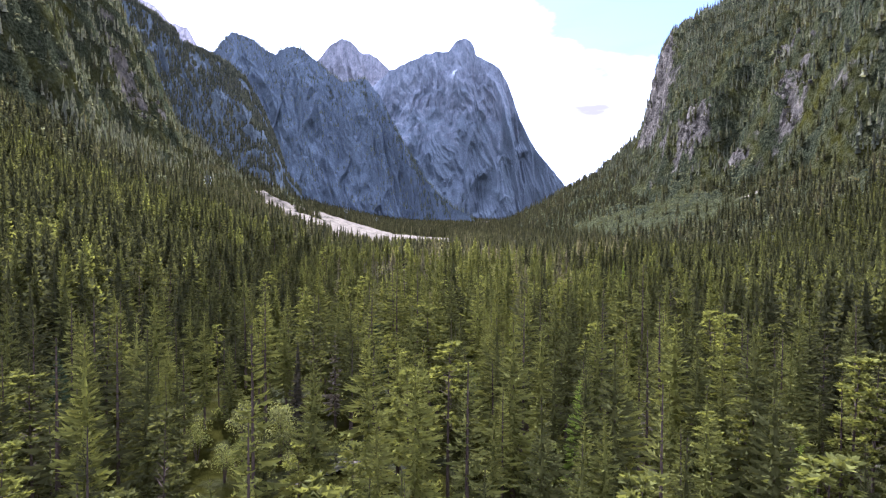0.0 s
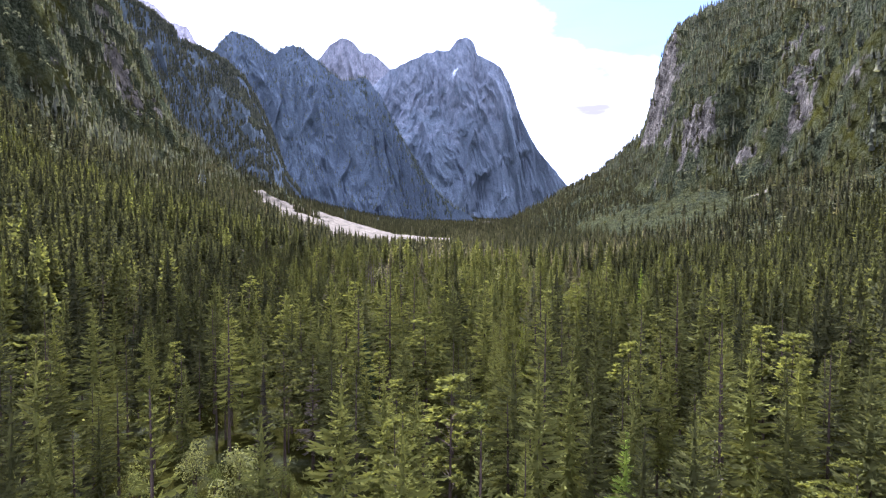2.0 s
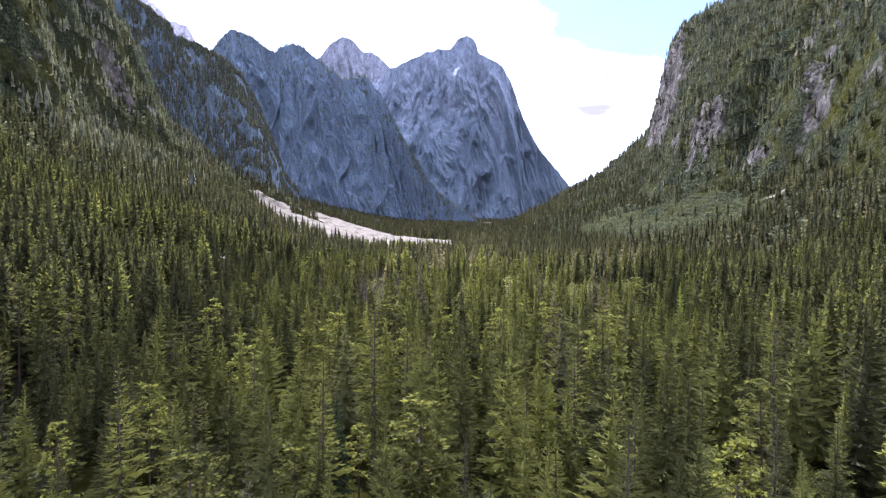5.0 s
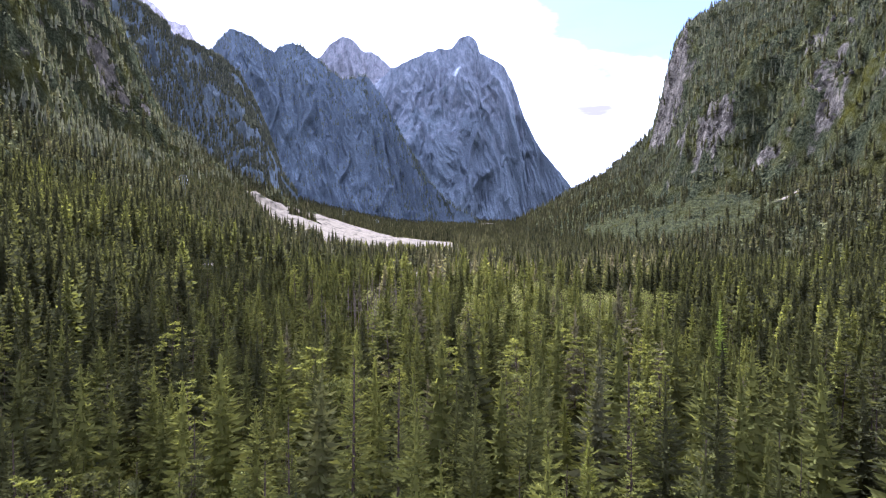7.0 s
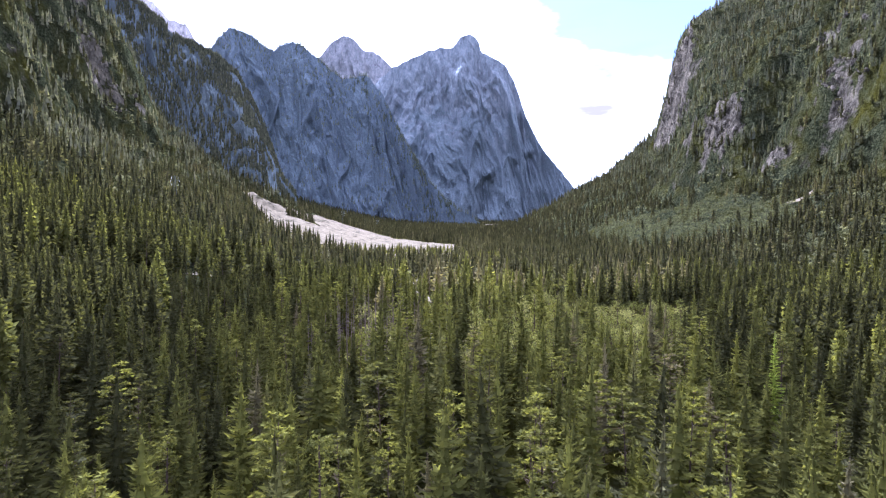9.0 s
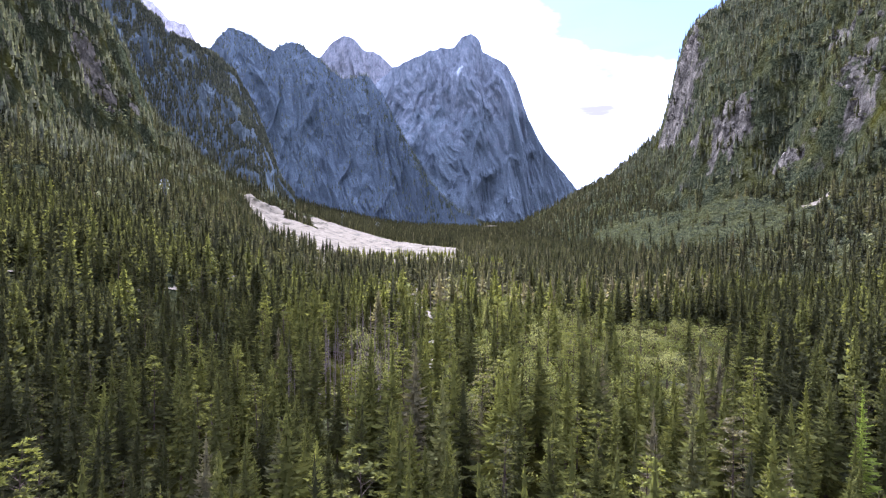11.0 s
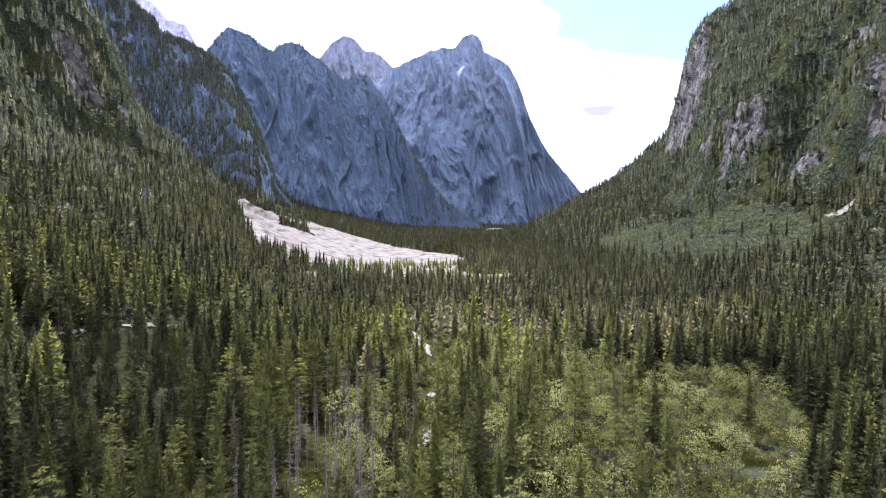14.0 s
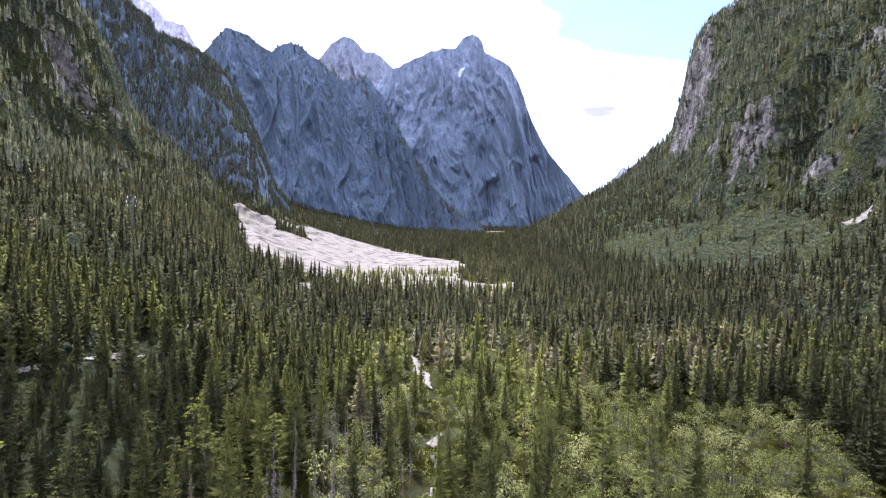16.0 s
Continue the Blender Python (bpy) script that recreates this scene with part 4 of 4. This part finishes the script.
scatter("fan_scrub", "low dark scrub on an island in the gravel", "scrub", [bush(s, leaves=16, leaf=0.9, tall=1.6) for s in (75, 76)], jx, jy, rng.uniform(0.5, 1.2, len(jx)), rng.uniform(0.1, 0.7, len(jx)), M_NEEDLES_STUFF, M_BARK, seed=30)

# broken blocks and ribs of rock on the crags and the cliffs
kx, ky = spots((-620, 640, 480, 1560), 4.4, 126)
keep = in_sight(kx, ky) & (np.abs(kx) > 300) & (rng.random(len(kx)) < 0.6 * crag(kx, ky) ** 1.5)
kx, ky = kx[keep], ky[keep]
scatter("rock_outcrops", "broken grey limestone blocks and ribs on the steep mountain sides", "rock", [boulder(s) for s in (91, 92, 93, 94)], kx, ky, 0.7 + 1.9 * rng.random(len(kx)) ** 2, rng.random(len(kx)), M_CRAG, M_BARK, lean=0.15, seed=33, sink=0.5)

# dwarf pine on the rocky sides
bx, by = spots((-640, 760, 380, 1640), 5.2, 125)
st = steepness(bx, by)
keep = (np.abs(bx) > 190) & in_sight(bx, by) & ~wet(bx, by) & (rng.random(len(bx)) < np.where(apron(bx, by), 1.0, np.where(st > 0.38, 0.8, 0.05)) * np.where(st > 3.2, 0.25, 1) * (1 - 0.8 * crag(bx, by)) * np.maximum(apron(bx, by), sstep(0.35, 0.55, fbm(bx / 45, by / 45, 4, 95))))
bx, by = bx[keep], by[keep]
scatter("dwarf_pine", "dark green dwarf pine scrub clinging to the rocky slopes", "scrub", [bush(s, leaves=11, leaf=1.0, tall=2.8) for s in (71, 72, 73)], bx, by, rng.uniform(0.5, 1.3, len(bx)), rng.uniform(0.15, 0.95, len(bx)) * np.where(apron(bx, by), 0.2, 0.9), M_HAZED_TREES, M_BARK, seed=18)

# willows and shrubs in the clearings along the stream
tx, ty = spots((-60, 130, 60, 460), 3.3, 131)
scattered = (np.abs(tx - 12) < 42) & (rng.random(len(tx)) < np.where(ty < 120, 0.05 * (tx > 2), 0.022) * (ty < 300))
keep = ((thicket(tx, ty) * rng.random(len(tx)) > 0.22) | scattered) & ~stream_mask(tx, ty) & in_sight(tx, ty)
tx, ty, scattered = tx[keep], ty[keep], scattered[keep]
tscale = (0.45 + 0.95 * rng.random(len(tx)) ** 1.5) * np.where(line_distance(tx, ty + 6, STREAM) < 7, 0.5, 1.0) * np.where(tx > 45, 0.85, 1.0) * np.where(scattered, 1.45, 1.0)
WIL = [willow(s, lobes=10, leaves=18, leaf=0.39, spread=0.55) for s in (51, 52, 53)]
alone = np.zeros(len(tx), bool)
alone[np.argsort(ty + np.abs(tx) * 0.3)[:120]] = True
scatter("willow_thicket", "light green willow and alder thicket along the stream", "thicket", WIL, tx[~alone], ty[~alone], tscale[~alone], np.clip(1.5 * fbm(tx / 16, ty / 16, 3, 66) - 0.3 + rng.normal(0, 0.16, len(tx)), 0, 1)[~alone], M_LEAVES_STUFF, M_BARK, seed=9, lean=0.05)


def plant_thing(name, form, mats, part_names, label, category, group):
    """A tree of its own: an Empty at its foot with its wood and its foliage."""
    root = new(name)
    wood = form[0]
    if part_names[0] == "stem":  # several stems, each a part
        for v, f in zip(wood.v, wood.f):
            stem = new("stem", mesh_from("stem", v, f - f.min(), [mats[0]]))
            stem.parent = root
        form, mats, part_names = form[1:], mats[1:], part_names[1:]
    for part_name, shape, mat in zip(part_names, form, mats):
        v, f, _ = shape.arrays()
        ob = new(part_name, mesh_from(part_name, v, f, [mat]))
        ob.parent = root
    return tagged(root, label, category, group)


def set_out(forms, xs, ys, scales):
    """Copies of the forms at their places; the patterns themselves go."""
    for x, y, sc in zip(xs, ys, scales):
        form = forms[int(rng.integers(0, len(forms)))]
        ob = copy_thing(form, Matrix.Translation((x, y, float(height(x, y)))) @ Matrix.Rotation(rng.uniform(0, 6.28), 4, "Z"))
        wide = sc * rng.uniform(0.85, 1.2)
        ob.scale = (wide, wide, sc)
    for form in forms:
        for o in (*form.children_recursive, form):
            bpy.data.objects.remove(o)


SHRUBS = [plant_thing("willow", willow(s, lobes=13, leaves=80, leaf=0.24), (M_BARK, M_LEAVES), ("stem", "crown"), "pale green many-stemmed willow among the conifers", "willow", "willows by the stream") for s in (54, 55, 56)]
set_out(SHRUBS, tx[alone], ty[alone], tscale[alone])

# low undergrowth on the floor of the wood
ux, uy = spots((-70, 110, 45, 420), 3.8, 135)
keep = in_sight(ux, uy) & ~stream_mask(ux, uy) & (rng.random(len(ux)) < 0.2 + 0.9 * sstep(0.42, 0.6, fbm(ux / 14, uy / 14, 3, 99)))
ux, uy = ux[keep], uy[keep]
scatter("undergrowth", "low green shrubs and saplings on the forest floor", "undergrowth", [bush(s, leaves=14, leaf=0.26, tall=1.0) for s in (77, 78, 79)], ux, uy, rng.uniform(0.5, 1.5, len(ux)), rng.random(len(ux)), M_LEAVES_STUFF, M_BARK, seed=31)

# bare dead spruces at the edge of the glade
def dead_form(seed):
    wood, _ = dead_spruce(seed)
    stem, twigs = Shape(), Shape()
    stem.add(wood.v[0], wood.f[0], 0)
    for v, f in zip(wood.v[1:], wood.f[1:]):
        twigs.add(v, f - f.min(), 0)
    return stem, twigs


dx, dy = spots((-35, -10, 226, 322), 3.9, 141)
keep = rng.random(len(dx)) < 0.5
more = [(-10 + 3 * k % 50, 395 + 7 * k % 40) for k in range(14)]
dx, dy = np.append(dx[keep], [m[0] for m in more]), np.append(dy[keep], [m[1] for m in more])
DEAD = [plant_thing("dead_spruce", dead_form(s), (M_DEAD, M_DEAD), ("trunk", "bare_crown"), "bare grey dead spruce standing beside the stream glade", "dead tree", "dead spruces by the glade") for s in (81, 82, 83)]
for form in DEAD:
    for twig_part in [o for o in form.children if o.name.startswith("bare_crown")]:
        tagged(twig_part, "brittle grey twigs", kind="stuff")
set_out(DEAD, dx, dy, rng.uniform(0.7, 1.15, len(dx)))

# single conifers over which the flight begins
def conifer_thing(form, label, needles=None):
    root = new("conifer")
    for part_name, shape, mat in (("trunk", form[0], M_BARK), ("crown", form[1], needles or M_NEEDLES)):
        v, f, _ = shape.arrays()
        ob = new(part_name, mesh_from(part_name, v, f, [mat]))
        ob.parent = root
    return tagged(root, label, "conifer", "conifers of the near wood")


HIGH = [conifer_thing(spruce(61, whorls=42, radius=2.5, bare=0.2, thin=0.16, core=0.2, power=0.78, inner=0.5, slim=0.22, twin=4), "tall slender green spruce with drooping branches in dense wood"),
        conifer_thing(spruce(62, whorls=36, radius=2.1, bare=0.34, thin=0.25, core=0.0, slim=0.24, twin=3), "slim spruce with a bare lower trunk in dense wood"),
        conifer_thing(spruce(63, whorls=44, radius=2.9, bare=0.1, thin=0.12, core=0.24, power=0.78, inner=0.5, slim=0.2, twin=4), "broad olive-green spruce clothed almost to the ground"),
        conifer_thing(pine(64, clumps=60, per=20), "Scots pine with a bare trunk and open grey-green crown")]
pick = rng.integers(0, 10, 300)
for n, i in enumerate(order):
    k = (0, 0, 0, 1, 1, 1, 2, 2, 3, 3)[pick[n]]
    at = Matrix.Translation((wx[i], wy[i], float(height(wx[i], wy[i])))) @ Matrix.Rotation(rng.uniform(0, 6.28), 4, "Z") @ Matrix.Scale(float(wscale[i]), 4)
    ob = copy_thing(HIGH[k], at)
    ob.scale = (wscale[i] * rng.uniform(0.85, 1.2),) * 2 + (wscale[i],)
for form in HIGH:
    for o in (*form.children_recursive, form):
        bpy.data.objects.remove(o)

KINDS = {"larch": ([(0.0, (0.17, 0.21, 0.030)), (1.0, (0.21, 0.235, 0.035))], "bright yellow-green larch standing out among darker spruces", dict(radius=2.4, bare=0.1, thin=0.15)),
         "brown": ([(0.0, (0.040, 0.034, 0.022)), (1.0, (0.055, 0.045, 0.028))], "dense dark brown dying spruce with a narrow crown", dict(radius=1.7, bare=0.05, core=0.6)),
         "grey": ([(0.0, (0.12, 0.10, 0.075)), (1.0, (0.15, 0.125, 0.09))], "sparse grey-brown dying spruce with thin branches", dict(radius=2.2, bare=0.15, thin=0.55, core=0.0)),
         "dark": ([(0.0, (0.040, 0.052, 0.026)), (1.0, (0.052, 0.064, 0.030))], "dark green spruce with a bare dark trunk", dict(radius=2.1, bare=0.25))}
NEEDLES = {k: foliage_material(k + " needles", stops, True) for k, (stops, _, _) in KINDS.items()}
for n, (x, y, tall, kind) in enumerate(MARKED):
    _, label, shape_of = KINDS[kind]
    tree = conifer_thing(spruce(200 + n, tall=tall, whorls=42, slim=0.22, **shape_of), label, NEEDLES[kind])
    tree.location = (x, y, float(height(x, y)))


# ---- power line across the fan ----
M_STEEL = bark_material("dull galvanised steel", (0.07, 0.072, 0.065), (0.11, 0.112, 0.10))
M_GLASS = bark_material("white porcelain", (0.72, 0.72, 0.70), (0.82, 0.82, 0.80))


def part(name, shape, mat, parent, label=""):
    v, f, _ = shape.arrays()
    ob = new(name, mesh_from(name, v, f, [mat]))
    ob.parent = parent
    return tagged(ob, label)


def bar(shape, a, b, r):
    """A thin square bar between two points."""
    a, b = np.array(a, float), np.array(b, float)
    d = (b - a) / np.linalg.norm(b - a)
    u = np.cross(d, (0.3, 0.2, 0.93))
    u *= r / np.linalg.norm(u)
    w = np.cross(d, u)
    ring = [u, w, -u, -w]
    v = [a + k for k in ring] + [b + k for k in ring]
    f = []
    for i in range(4):
        j = (i + 1) % 4
        f += [(i, j, 4 + j), (i, 4 + j, 4 + i)]
    shape.add(v, f, 0)


def pylon(tall=27.0):
    root = new("power_pylon")
    foot, head = 2.2, 0.45
    corners = [(-1, -1), (1, -1), (1, 1), (-1, 1)]
    for cx, cy in corners:
        leg = Shape()
        bar(leg, (cx * foot, cy * foot, -0.5), (cx * head, cy * head, tall), 0.11)
        part("leg", leg, M_STEEL, root)
    lattice_work = Shape()
    levels = np.linspace(0, tall, 9)
    for z0, z1 in zip(levels, levels[1:]):
        r0, r1 = foot + (head - foot) * z0 / tall, foot + (head - foot) * z1 / tall
        for k in range(4):
            (ax, ay), (bx_, by_) = corners[k], corners[(k + 1) % 4]
            bar(lattice_work, (ax * r0, ay * r0, z0), (bx_ * r1, by_ * r1, z1), 0.05)
            bar(lattice_work, (bx_ * r0, by_ * r0, z0), (ax * r1, ay * r1, z1), 0.05)
    tagged(part("bracing", lattice_work, M_STEEL, root), kind="stuff")
    for z, reach in ((tall - 1, 2.6), (tall - 4, 3.4), (tall - 7, 2.6)):
        arm = Shape()
        bar(arm, (-reach, 0, z), (reach, 0, z), 0.12)
        bar(arm, (0, 0, z + 1.2), (reach, 0, z), 0.06)
        bar(arm, (0, 0, z + 1.2), (-reach, 0, z), 0.06)
        holder = part("cross_arm", arm, M_STEEL, root)
        for sg in (-1, 1):
            ins = Shape()
            add_stem(ins, [(sg * reach, 0, z - 0.1 - 0.3 * k) for k in range(6)], [0.08, 0.17, 0.10, 0.17, 0.10, 0.08], 6, 0)
            part("insulator", ins, M_GLASS, holder, "white porcelain insulator")
    return tagged(root, "slender steel lattice power pylon above the trees", "pylon", "pylons of the power line")


PYLON = pylon()
for x, y, turn in ((-235, 589, 20), (-207, 1257, 35), (-165, 1480, 35)):
    copy_thing(PYLON, Matrix.Translation((x, y, float(height(x, y)))) @ Matrix.Rotation(radians(turn), 4, "Z"))
for o in (*PYLON.children_recursive, PYLON):
    bpy.data.objects.remove(o)
